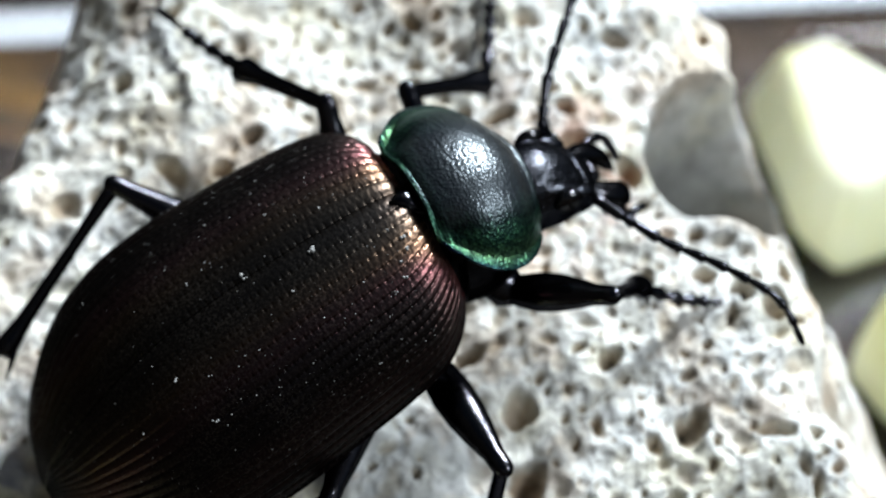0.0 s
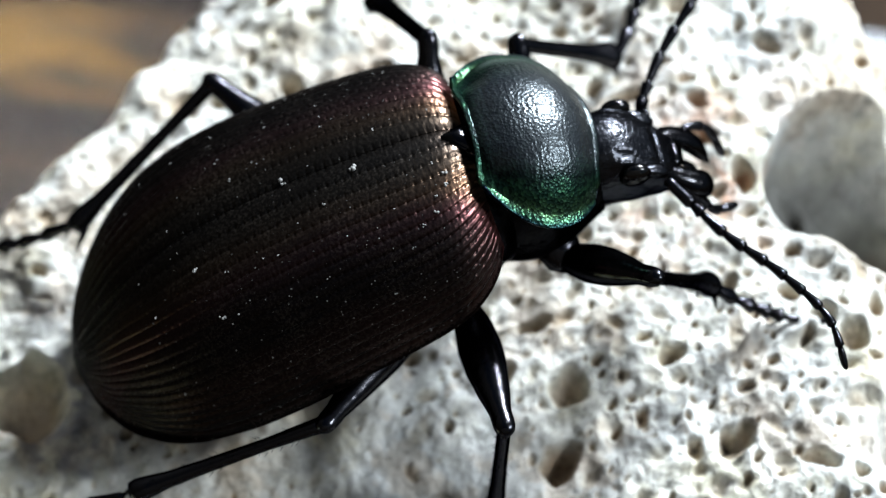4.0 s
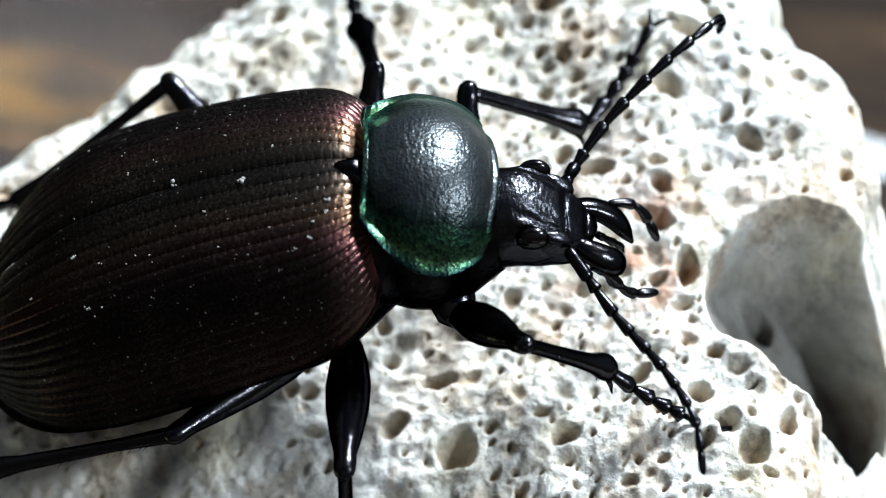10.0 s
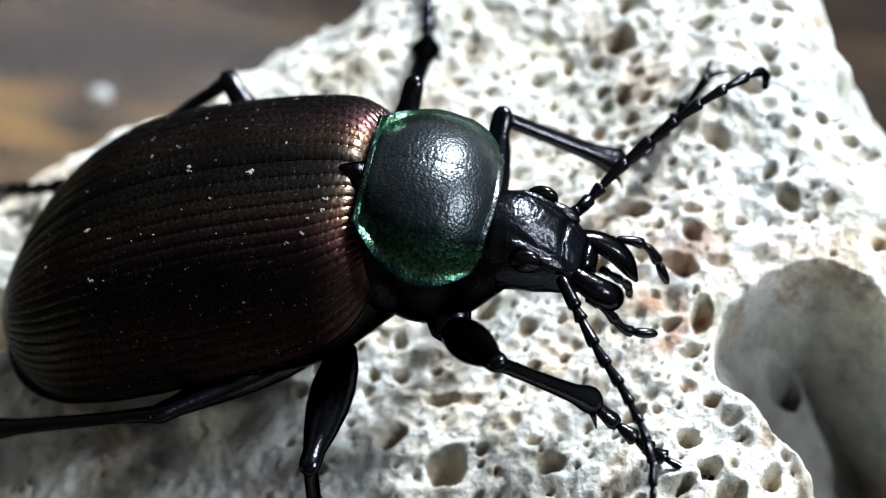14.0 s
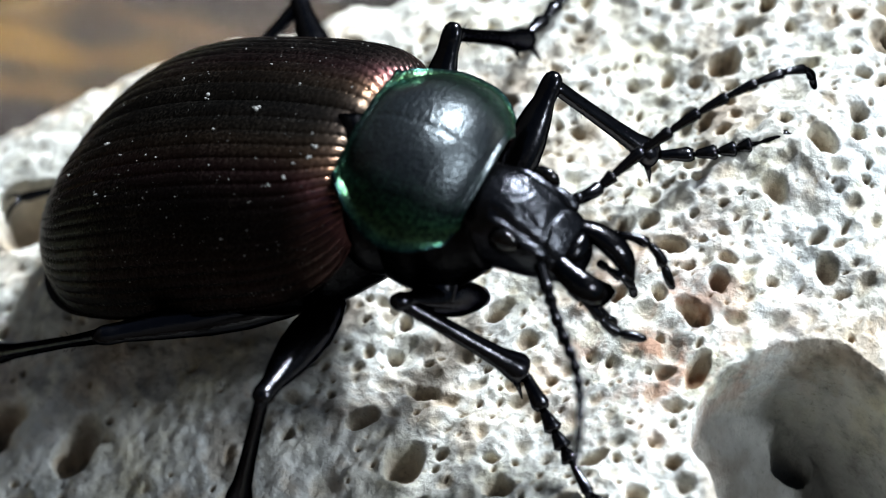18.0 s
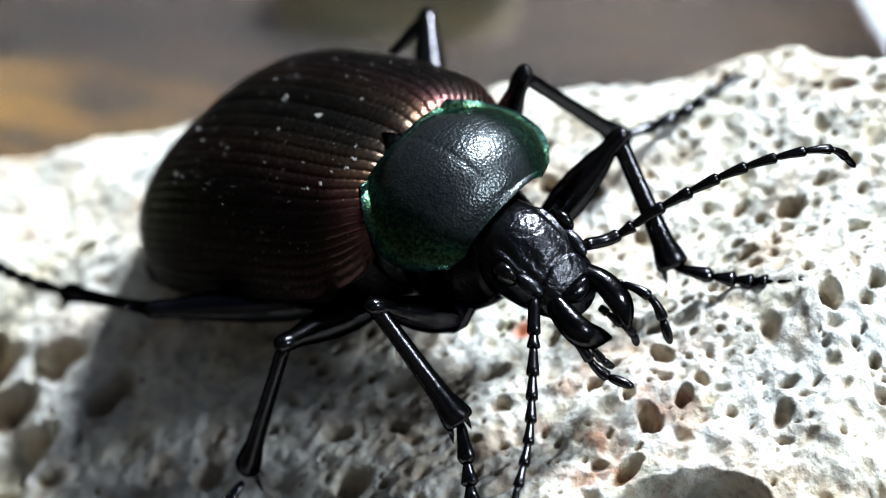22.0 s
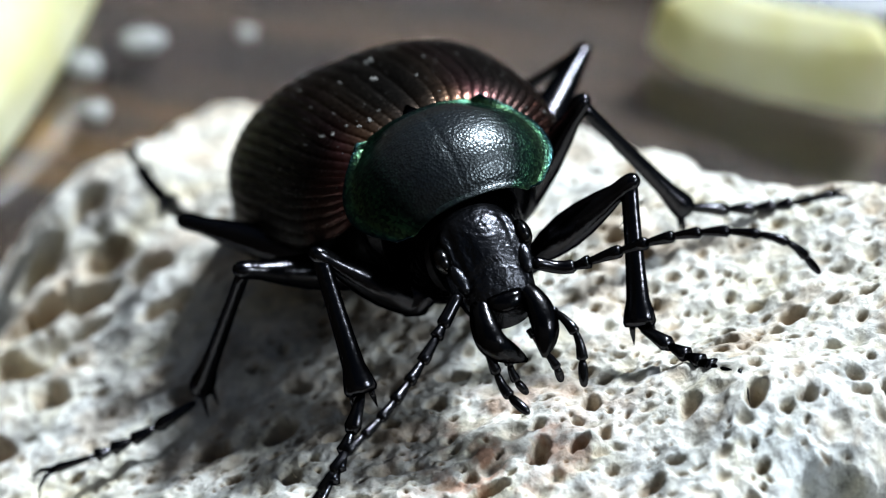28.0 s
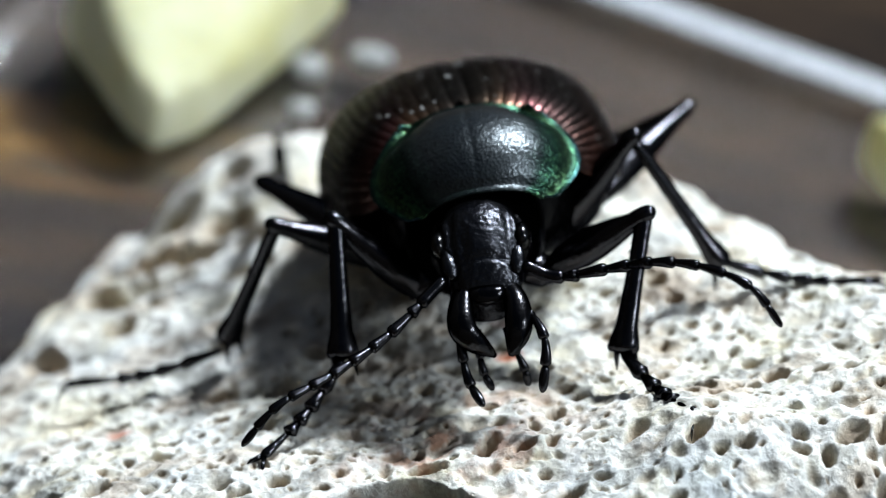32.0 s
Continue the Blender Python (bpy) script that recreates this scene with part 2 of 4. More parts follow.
def stone_material():
    """Chalky porous rock: creamy walls, bluish grey and tan patches, rusty grains, tan pits with shade painted in."""
    m, ns, ls, b = material("porous_stone", (0.62, 0.6, 0.55), 0.9, 0.0, 0.2)
    at = coords(ns, ls)

    def times(a, c, fac=1.0):
        mul = node(ns, "MixRGB")
        mul.blend_type = "MULTIPLY"
        mul.inputs[0].default_value = fac
        ls.new(a, mul.inputs[1])
        ls.new(c, mul.inputs[2])
        return mul.outputs[0]

    big = noise_tex(ns, ls, at, 95, 4, 0.6)
    mid = noise_tex(ns, ls, at, 520, 5, 0.65)
    fine = noise_tex(ns, ls, at, 3600, 5, 0.7)
    base = ramp(ns, ls, mid, [(0.30, (0.30, 0.30, 0.29)), (0.42, (0.60, 0.60, 0.58)), (0.54, (0.78, 0.78, 0.76)), (0.70, (0.87, 0.87, 0.85))])
    tint = ramp(ns, ls, big, [(0.30, (0.78, 0.83, 0.86)), (0.44, (0.98, 0.985, 0.97)), (0.56, (1.0, 0.985, 0.92)), (0.66, (0.96, 0.86, 0.74)), (0.74, (0.85, 0.68, 0.55))])
    grit = ramp(ns, ls, fine, [(0.30, (0.45, 0.43, 0.41)), (0.43, (0.94, 0.94, 0.93)), (0.6, (1, 1, 1)), (0.75, (1.1, 1.1, 1.1))])
    patch = noise_tex(ns, ls, at, 240, 4, 0.62)
    blotch = ramp(ns, ls, patch, [(0.30, (0.62, 0.53, 0.46)), (0.41, (0.86, 0.79, 0.72)), (0.48, (0.97, 0.97, 0.97)), (0.56, (1.0, 0.99, 0.95)), (0.66, (1.0, 0.95, 0.80)), (0.76, (0.86, 0.82, 0.84))])
    col = times(times(times(base, tint), blotch), grit, 0.65)
    # tan and rusty patch by the front
    away = node(ns, "VectorMath")
    away.operation = "DISTANCE"
    away.inputs[1].default_value = (11.0 * MM, 3.5 * MM, 20.5 * MM)
    ls.new(at, away.inputs[0])
    near = node(ns, "MapRange")
    near.inputs["From Min"].default_value, near.inputs["From Max"].default_value = 6.5 * MM, 1.5 * MM
    ls.new(away.outputs["Value"], near.inputs["Value"])
    blot = noise_tex(ns, ls, at, 620, 3, 0.6)
    where = node(ns, "Math")
    where.operation = "MULTIPLY"
    ls.new(near.outputs[0], where.inputs[0])
    ls.new(ramp(ns, ls, blot, [(0.46, (0, 0, 0)), (0.62, (1, 1, 1))]), where.inputs[1])
    tan = node(ns, "MixRGB", Color2=(0.44, 0.27, 0.19, 1))
    ls.new(where.outputs[0], tan.inputs[0])
    ls.new(col, tan.inputs[1])
    # single rusty grains
    spot = node(ns, "TexVoronoi", Scale=330)
    ls.new(at, spot.inputs["Vector"])
    rust = node(ns, "MixRGB", Color2=(0.42, 0.12, 0.05, 1))
    pick = ns.new("ShaderNodeSeparateColor")
    ls.new(spot.outputs["Color"], pick.inputs[0])
    rare = ramp(ns, ls, pick.outputs[0], [(0.955, (0, 0, 0)), (0.965, (1, 1, 1))])
    dot = ramp(ns, ls, spot.outputs["Distance"], [(0.10, (1, 1, 1)), (0.26, (0, 0, 0))])
    ls.new(times(rare, dot), rust.inputs[0])
    ls.new(tan.outputs[0], rust.inputs[1])
    # tan of the pits, with their shade painted in by depth
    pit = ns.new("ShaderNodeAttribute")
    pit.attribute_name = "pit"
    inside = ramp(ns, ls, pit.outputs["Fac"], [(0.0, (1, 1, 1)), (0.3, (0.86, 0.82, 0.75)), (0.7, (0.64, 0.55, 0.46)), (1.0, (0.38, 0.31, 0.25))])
    # smooth grey rock in the large hollow, mottled, with its shade painted into the grey
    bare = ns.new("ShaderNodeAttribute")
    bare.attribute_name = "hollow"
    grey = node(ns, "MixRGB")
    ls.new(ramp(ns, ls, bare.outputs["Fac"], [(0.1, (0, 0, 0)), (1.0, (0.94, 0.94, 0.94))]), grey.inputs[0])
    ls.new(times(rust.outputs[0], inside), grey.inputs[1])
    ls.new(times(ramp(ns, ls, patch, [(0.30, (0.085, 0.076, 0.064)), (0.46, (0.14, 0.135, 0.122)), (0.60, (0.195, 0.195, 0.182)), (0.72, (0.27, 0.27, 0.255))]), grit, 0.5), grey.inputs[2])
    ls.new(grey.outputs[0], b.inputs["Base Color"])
    v = voronoi(ns, ls, at, 2300, "Distance")
    u = bump(ns, ls, b, fine, 1.0, 0.00013)
    bump(ns, ls, b, v, 0.6, 0.00009, u)
    return m


M_STONE = stone_material()


def wood_material():
    m, ns, ls, b = material("dark_wood", (0.08, 0.05, 0.03), 0.8, 0.0, 0.06)
    at = coords(ns, ls)
    mp = ns.new("ShaderNodeMapping")
    mp.inputs["Scale"].default_value = (6.0, 1.0, 1.0)
    mp.inputs["Rotation"].default_value = (0, 0, radians(-4))
    ls.new(at, mp.inputs[0])
    n = noise_tex(ns, ls, mp.outputs[0], 18, 6, 0.6)
    n2 = noise_tex(ns, ls, mp.outputs[0], 120, 4, 0.6)
    mx = node(ns, "MixRGB")
    mx.inputs[0].default_value = 0.3
    ls.new(n, mx.inputs[1])
    ls.new(n2, mx.inputs[2])
    col = ramp(ns, ls, mx.outputs[0], [(0.36, (0.006, 0.0045, 0.004)), (0.5, (0.015, 0.010, 0.007)), (0.6, (0.034, 0.021, 0.012)), (0.72, (0.08, 0.044, 0.016))])
    # one lighter, orange-brown streak in the grain
    sep = ns.new("ShaderNodeSeparateXYZ")
    ls.new(at, sep.inputs[0])
    wave = node(ns, "Math")
    wave.operation = "MULTIPLY_ADD"
    wave.inputs[1].default_value = 0.012
    ls.new(n, wave.inputs[0])
    ls.new(sep.outputs["X"], wave.inputs[2])
    band = node(ns, "MapRange")
    band.inputs["From Min"].default_value, band.inputs["From Max"].default_value = -0.0305, -0.0205
    ls.new(wave.outputs[0], band.inputs["Value"])
    side = node(ns, "MapRange")
    side.inputs["From Min"].default_value, side.inputs["From Max"].default_value = -0.010, -0.018
    ls.new(sep.outputs["Y"], side.inputs["Value"])
    edge = ramp(ns, ls, band.outputs[0], [(0.0, (0, 0, 0)), (0.35, (1, 1, 1)), (0.6, (1, 1, 1)), (1.0, (0, 0, 0))])
    both = node(ns, "Math")
    both.operation = "MULTIPLY"
    ls.new(edge, both.inputs[0])
    ls.new(side.outputs[0], both.inputs[1])
    fibre = node(ns, "Math")
    fibre.operation = "MULTIPLY"
    ls.new(both.outputs[0], fibre.inputs[0])
    ls.new(ramp(ns, ls, n2, [(0.40, (0.05, 0.05, 0.05)), (0.60, (1, 1, 1))]), fibre.inputs[1])
    gold = node(ns, "MixRGB", Color2=(0.075, 0.039, 0.010, 1))
    ls.new(fibre.outputs[0], gold.inputs[0])
    ls.new(col, gold.inputs[1])
    ls.new(gold.outputs[0], b.inputs["Base Color"])
    bump(ns, ls, b, n2, 0.3, 0.0004)
    return m


M_WOOD = wood_material()


def apple_material():
    m, ns, ls, b = material("apple_flesh", (0.7, 0.68, 0.42), 0.45, 0.0, 0.4)
    at = coords(ns, ls)
    n = noise_tex(ns, ls, at, 110, 4)
    col = ramp(ns, ls, n, [(0.3, (0.72, 0.73, 0.58)), (0.52, (0.66, 0.66, 0.42)), (0.72, (0.54, 0.52, 0.20))])
    ls.new(col, b.inputs["Base Color"])
    b.inputs["Subsurface Weight"].default_value = 0.2
    b.inputs["Subsurface Radius"].default_value = (0.004, 0.003, 0.0015)
    b.inputs["Subsurface Scale"].default_value = 0.5
    bump(ns, ls, b, noise_tex(ns, ls, at, 900, 4), 0.4, 0.0003)
    return m


M_APPLE = apple_material()
M_PLASTIC, _n, _l, _b = material("clear_plastic", (0.93, 0.95, 0.97), 0.06, 0.0, 0.5)
_b.inputs["Transmission Weight"].default_value = 1.0
_b.inputs["IOR"].default_value = 1.46
bump(_n, _l, _b, noise_tex(_n, _l, coords(_n, _l), 55, 2), 0.06, 0.004)
M_SCREEN, _n, _l, _b = material("screen_brown", (0.03, 0.025, 0.02), 0.8)
_l.new(ramp(_n, _l, noise_tex(_n, _l, coords(_n, _l), 3.0, 5), [(0.3, (0.018, 0.014, 0.010)), (0.7, (0.04, 0.030, 0.022))]), _b.inputs["Base Color"])
bump(_n, _l, _b, noise_tex(_n, _l, coords(_n, _l), 60, 4), 0.3, 0.002)
M_LIP, _n, _l, _b = material("cloudy_plastic", (0.80, 0.83, 0.86), 0.16, 0.0, 0.6)
_b.inputs["Transmission Weight"].default_value = 0.78
_b.inputs["IOR"].default_value = 1.46
bump(_n, _l, _b, noise_tex(_n, _l, coords(_n, _l), 260, 3), 0.2, 0.0003)
M_CRUMB, _n, _l, _b = material("pale_crumb", (0.30, 0.31, 0.30), 0.8)
bump(_n, _l, _b, noise_tex(_n, _l, coords(_n, _l), 1500, 3), 0.6, 0.0002)
M_DUST, _n, _l, _b = material("dust", (0.22, 0.22, 0.21), 0.9)
bump(_n, _l, _b, noise_tex(_n, _l, coords(_n, _l), 6000, 3), 0.6, 0.00005)


# ---- mesh helpers ----
def part(name, bm, mat, parent=None, label="", smooth=True):
    me = bpy.data.meshes.new(name)
    bmesh.ops.recalc_face_normals(bm, faces=bm.faces)
    bm.to_mesh(me)
    bm.free()
    return place(name, me, mat, parent, label, smooth)


def place(name, me, mat, parent=None, label="", smooth=True):
    me.materials.append(mat)
    if smooth:
        me.polygons.foreach_set("use_smooth", [True] * len(me.polygons))
    ob = new(name, me)
    if parent:
        ob.parent = parent
    if label:
        tagged(ob, label)
    return ob


def grid_mesh(name, pts, nu, nv):
    """A sheet of nu rows of nv points."""
    faces = []
    for i in range(nu - 1):
        for j in range(nv - 1):
            a = i * nv + j
            faces.append((a, a + 1, a + 1 + nv, a + nv))
    me = bpy.data.meshes.new(name)
    me.from_pydata([tuple(p) for p in pts], [], faces)
    me.update()
    return me


def curve_at(xs, ys, x):
    """Smooth values between stations (xs rising)."""
    xs, ys = np.array(xs, float), np.array(ys, float)
    m = np.gradient(ys, xs)
    k = np.clip(np.searchsorted(xs, x) - 1, 0, len(xs) - 2)
    h = xs[k + 1] - xs[k]
    t = np.clip((x - xs[k]) / h, 0, 1)
    return ((2 * t**3 - 3 * t**2 + 1) * ys[k] + (t**3 - 2 * t**2 + t) * h * m[k] + (-2 * t**3 + 3 * t**2) * ys[k + 1] + (t**3 - t**2) * h * m[k + 1])


def tube(rings, n=14):
    """A bmesh skin over rings of (centre, side vector, up vector), given in mm, with rounded-off ends."""
    bm = bmesh.new()
    rows = []
    for c, s, u in rings:
        c, s, u = Vector(c), Vector(s), Vector(u)
        rows.append([bm.verts.new((c + s * math.cos(2 * math.pi * k / n) + u * math.sin(2 * math.pi * k / n)) * MM) for k in range(n)])
    for a, b_ in zip(rows, rows[1:]):
        for k in range(n):
            bm.faces.new((a[k], a[(k + 1) % n], b_[(k + 1) % n], b_[k]))
    bm.faces.new(rows[0][::-1])
    bm.faces.new(rows[-1])
    return bm


def along(stations, n=14, flat=1.0):
    """A tube on the x axis: stations of (x, radius) or (x, radius, z shift)."""
    rings = []
    for s in stations:
        x, r = s[0], s[1]
        z = s[2] if len(s) > 2 else 0.0
        rings.append(((x, 0, z), (0, r, 0), (0, 0, r * flat)))
    return tube(rings, n)


def bent(points, radii, n=10, flat=1.0):
    """A tube through points (mm) with a radius at each."""
    pts = [Vector(p) for p in points]
    rings = []
    side = None
    for i, p in enumerate(pts):
        d = (pts[min(i + 1, len(pts) - 1)] - pts[max(i - 1, 0)]).normalized()
        if side is None:
            side = d.cross(Vector((0, 0, 1)) if abs(d.z) < 0.9 else Vector((0, 1, 0))).normalized()
        side = (side - d * side.dot(d)).normalized()
        up = side.cross(d).normalized()
        rings.append((p, side * radii[i], up * radii[i] * flat))
    return tube(rings, n)


def smooth_line(points, steps):
    """A denser line through points (Catmull-Rom)."""
    p = [Vector(q) for q in points]
    p = [p[0] * 2 - p[1]] + p + [p[-1] * 2 - p[-2]]
    out = []
    for i in range(1, len(p) - 2):
        for k in range(steps):
            t = k / steps
            a, b_, c, d = p[i - 1], p[i], p[i + 1], p[i + 2]
            out.append(0.5 * ((2 * b_) + (c - a) * t + (2 * a - 5 * b_ + 4 * c - d) * t * t + (3 * b_ - a - 3 * c + d) * t**3))
    out.append(p[-2])
    return out


def aim(p, q, up=(0, 0, 1)):
    """A pose at p (mm) whose x axis points to q."""
    p, q = Vector(p), Vector(q)
    x = (q - p).normalized()
    y = Vector(up).cross(x)
    y = y.normalized() if y.length > 1e-4 else Vector((0, 1, 0))
    z = x.cross(y)
    m = Matrix((x, y, z)).transposed().to_4x4()
    m.translation = p * MM
    return m


# ---- table ----
def table():
    bm = bmesh.new()
    bmesh.ops.create_cube(bm, size=1.0)
    bmesh.ops.scale(bm, vec=(1.6, 1.2, 0.03), verts=bm.verts)
    bmesh.ops.translate(bm, vec=(0, 0, -0.0165), verts=bm.verts)
    bmesh.ops.bevel(bm, geom=bm.edges[:], offset=0.003, segments=2, affect="EDGES")
    ob = part("wooden_table", bm, M_WOOD, None, smooth=False)
    return tagged(ob, "dark brown wooden tabletop under the clear plastic tray", "table", kind="")


table()
bm = bmesh.new()
bmesh.ops.create_grid(bm, x_segments=1, y_segments=1, size=12)
bmesh.ops.translate(bm, vec=(0, 0, -0.75), verts=bm.verts)
tagged(part("floor", bm, M_WOOD, None, smooth=False), kind="structure")


# added dark screens, never in view, that keep sky light off two sides
def sky_screen(name, x, y, sx, sy):
    bm = bmesh.new()
    bmesh.ops.create_cube(bm, size=1.0)
    bmesh.ops.scale(bm, vec=(sx, sy, 3.0), verts=bm.verts)
    bmesh.ops.translate(bm, vec=(x, y, 0.75), verts=bm.verts)
    tagged(part(name, bm, M_SCREEN, None, smooth=False), kind="structure")


sky_screen("sky_screen_south", 0.3, -1.5, 4.6, 0.12)
sky_screen("sky_screen_east", 2.0, 0.3, 0.12, 3.4)


def tray():
    """A clear rectangular dish with rounded corners: floor, sloping side and flat lip."""
    half_a, half_b, round_off, turn = 48.6, 38.4, 10.0, radians(162.8)
    corner = [(sx * (half_a - round_off), sy * (half_b - round_off), q) for sx, sy, q in ((1, 1, 0), (-1, 1, 1), (-1, -1, 2), (1, -1, 3))]
    ring = [(cx, cy, (q + k / 12) * math.pi / 2) for cx, cy, q in corner for k in range(13)]
    c0, s0 = math.cos(turn), math.sin(turn)

    def loop(bm, off, z):
        out = []
        along_b = off * 6.4 if off < 0 else off
        for cx, cy, a in ring:
            u, v = cx + (round_off + off) * math.cos(a), cy + (round_off + along_b) * math.sin(a)
            out.append(bm.verts.new(((u * c0 - v * s0) * MM, (u * s0 + v * c0) * MM, z * MM)))
        return out

    root = new("plastic_tray")
    THINGS_ROUND.append(root)
    tagged(root, "clear rectangular plastic dish with a low rim on the wooden table", "tray")
    n = len(ring)
    side = [(-1.25, -0.9), (-0.6, -0.6), (-0.25, 0.0), (-0.06, 0.7), (0.0, 1.1), (-0.14, 1.1), (-0.22, 0.7), (-0.45, 0.2), (-0.8, 0.0), (-1.25, -0.1)]
    lip = [(-0.12, 1.15), (1.5, 1.15), (1.7, 1.4), (1.5, 1.65), (0.0, 1.7), (-0.12, 1.55)]
    for name, prof in (("tray_body", side), ("tray_lip", lip)):
        bm = bmesh.new()
        rows = [loop(bm, o, z) for o, z in prof]
        pairs = list(zip(rows, rows[1:]))
        if name == "tray_lip":
            pairs.append((rows[-1], rows[0]))
        else:
            bm.faces.new(rows[0][::-1])
            bm.faces.new(rows[-1])
        for a, b_ in pairs:
            for k in range(n):
                bm.faces.new((a[k], a[(k + 1) % n], b_[(k + 1) % n], b_[k]))
        part(name, bm, M_LIP if name == "tray_lip" else M_PLASTIC, root, smooth=name == "tray_lip").visible_shadow = False
    return root


tray()

# ---- the stone ----
OUTLINE = [(-30.5, -3.5), (-27, 2.5), (-20.5, 8.8), (-14.2, 13.0), (-9.8, 17.2), (-6.3, 20.6), (-2.5, 24.5), (3, 27), (9, 26.5), (14.6, 21.5), (18.2, 14.5),
           (20.2, 8), (19.6, 1), (18.6, -6), (15.8, -13), (8.5, -19), (0, -21), (-8, -19.5), (-15, -17.5), (-22.0, -15.0), (-28.5, -9.5)]


def top_plane(x, y):
    return 18.94 + 0.2445 * (x - 3.08) + 0.2046 * (y - 1.64)


def lump(x, y, scale, seed, octaves=3):
    """Smooth value noise in numpy, about -1 to 1."""
    rng = np.random.RandomState(seed)
    out, amp, tot = np.zeros_like(x), 1.0, 0.0
    for o in range(octaves):
        g = rng.uniform(-1, 1, (64, 64))
        u, v = x * scale * 2**o + 31.7, y * scale * 2**o + 17.3
        i, j = np.floor(u).astype(int), np.floor(v).astype(int)
        a, b_ = u - i, v - j
        a, b_ = a * a * (3 - 2 * a), b_ * b_ * (3 - 2 * b_)
        i0, i1, j0, j1 = i % 64, (i + 1) % 64, j % 64, (j + 1) % 64
        out += amp * ((g[i0, j0] * (1 - a) + g[i1, j0] * a) * (1 - b_) + (g[i0, j1] * (1 - a) + g[i1, j1] * a) * b_)
        tot += amp
        amp *= 0.5
    return out / tot * 1.6


def stone():
    step = 0.078
    gx, gy = np.arange(-33, 30, step), np.arange(-25, 29, step)
    x, y = np.meshgrid(gx, gy, indexing="ij")
    d = np.full(x.shape, 1e9)
    inside = np.zeros(x.shape, bool)
    for (ax, ay), (bx, by) in zip(OUTLINE, OUTLINE[1:] + OUTLINE[:1]):
        ex, ey = bx - ax, by - ay
        t = np.clip(((x - ax) * ex + (y - ay) * ey) / (ex * ex + ey * ey), 0, 1)
        d = np.minimum(d, np.hypot(x - ax - t * ex, y - ay - t * ey))
        cross = ((ay > y) != (by > y)) & (x < (bx - ax) * (y - ay) / (by - ay + 1e-12) + ax)
        inside ^= cross
    d = np.where(inside, d, -d) + 0.7 * lump(x, y, 0.16, 3) + 0.25 * lump(x, y, 0.6, 4)
    top = top_plane(x, y) + 0.45 * lump(x, y, 0.12, 5) + 0.22 * lump(x, y, 0.45, 6)
    fall = np.maximum(-y - 3.2, 0)
    top -= 2.6 * (1 - np.exp(-0.02 * fall**2 - 0.05 * fall)) * np.clip((x + 24) / 6, 0, 1) * np.clip((12 - x) / 9, 0, 1)
    for hx, hy, hz, hr in ((11.0, 13.0, 0.8, 3.5), (12.0, -4.3, 0.5, 3.0), (-21.5, -8.5, 0.9, 3.5), (-23.0, -11.0, 0.6, 4.0), (3.0, 23.0, 0.3, 4.0)):
        top += hz * np.exp(-((x - hx) ** 2 + (y - hy) ** 2) / hr**2)
    top -= 1.9 * np.clip((-13 - x) / 12, 0, 1) ** 1.5 + 1.2 * np.exp(-(((y - x - 24) / 4.5) ** 2)) * np.clip((-3 - x) / 4, 0, 1) * np.clip((x + 17) / 4, 0, 1)
    R = 4.0
    q = np.clip(1 - d / R, 0, 1)
    z = top - R * (1 - np.sqrt(np.maximum(1 - q * q, 0)))
    foot = 2.2 + 5.6 * np.clip((x - 8) / 9, 0, 1)
    floor_z = -0.0362 * x - 0.1077 * y
    z = np.where(d < 0, floor_z + (top - R - floor_z) * np.clip(1 + d / foot, 0, 1) ** 0.8, z)
    pit = np.zeros(x.shape)

    def dig(cx, cy, r, depth, power=2.0, aspect=1.0, turn=0.0, pit_shade=1.0):
        k = r * 1.6
        i0, i1 = np.searchsorted(gx, [cx - k, cx + k])
        j0, j1 = np.searchsorted(gy, [cy - k, cy + k])
        if i1 - i0 < 2 or j1 - j0 < 2:
            return
        px, py = x[i0:i1, j0:j1] - cx, y[i0:i1, j0:j1] - cy
        c, s = math.cos(turn), math.sin(turn)
        u, v = (px * c + py * s) * aspect, (-px * s + py * c) / aspect
        wob = 1 + (0.24 if r < 3 else 0.10) * lump(px + cx, py + cy, 0.9 / max(r, 0.2), 9, 2)
        rho = np.hypot(u, v) / (r * wob)
        f = np.clip(1 - rho**power, 0, 1)
        z[i0:i1, j0:j1] -= depth * f
        pit[i0:i1, j0:j1] = np.maximum(pit[i0:i1, j0:j1], np.clip(f * min(1.0, depth / max(r, 0.01) * 1.0), 0, 1) * pit_shade)

    rng = np.random.RandomState(12)
    hollows = ((18.0, 1.6, 4.3), (-18.0, 0.7, 1.9), (18.6, 15.0, 2.4), (17.6, -10.3, 2.4))
    dig(-18.0, 0.7, 1.9, 2.3, 2.6, 1, 0, 1.0)
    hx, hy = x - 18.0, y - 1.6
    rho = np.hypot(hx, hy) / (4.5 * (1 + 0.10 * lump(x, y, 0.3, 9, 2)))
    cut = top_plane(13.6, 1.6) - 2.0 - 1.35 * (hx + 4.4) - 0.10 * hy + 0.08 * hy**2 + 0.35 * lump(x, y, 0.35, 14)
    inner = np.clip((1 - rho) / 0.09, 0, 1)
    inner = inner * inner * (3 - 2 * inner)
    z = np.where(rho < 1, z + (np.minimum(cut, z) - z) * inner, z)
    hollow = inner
    dig(16.4, 4.4, 0.8, 2.6, 5.0, 0.9, 0.9)
    dig(18.6, 15.0, 2.4, 2.2, 2.4, 1, 0, 0.25)
    dig(17.6, -10.3, 2.6, 3.0, 2.2, 1, 0, 0.25)
    dig(-10.7, -12.8, 1.8, 1.6, 2.4, 1.2, 0.5, 0.25)
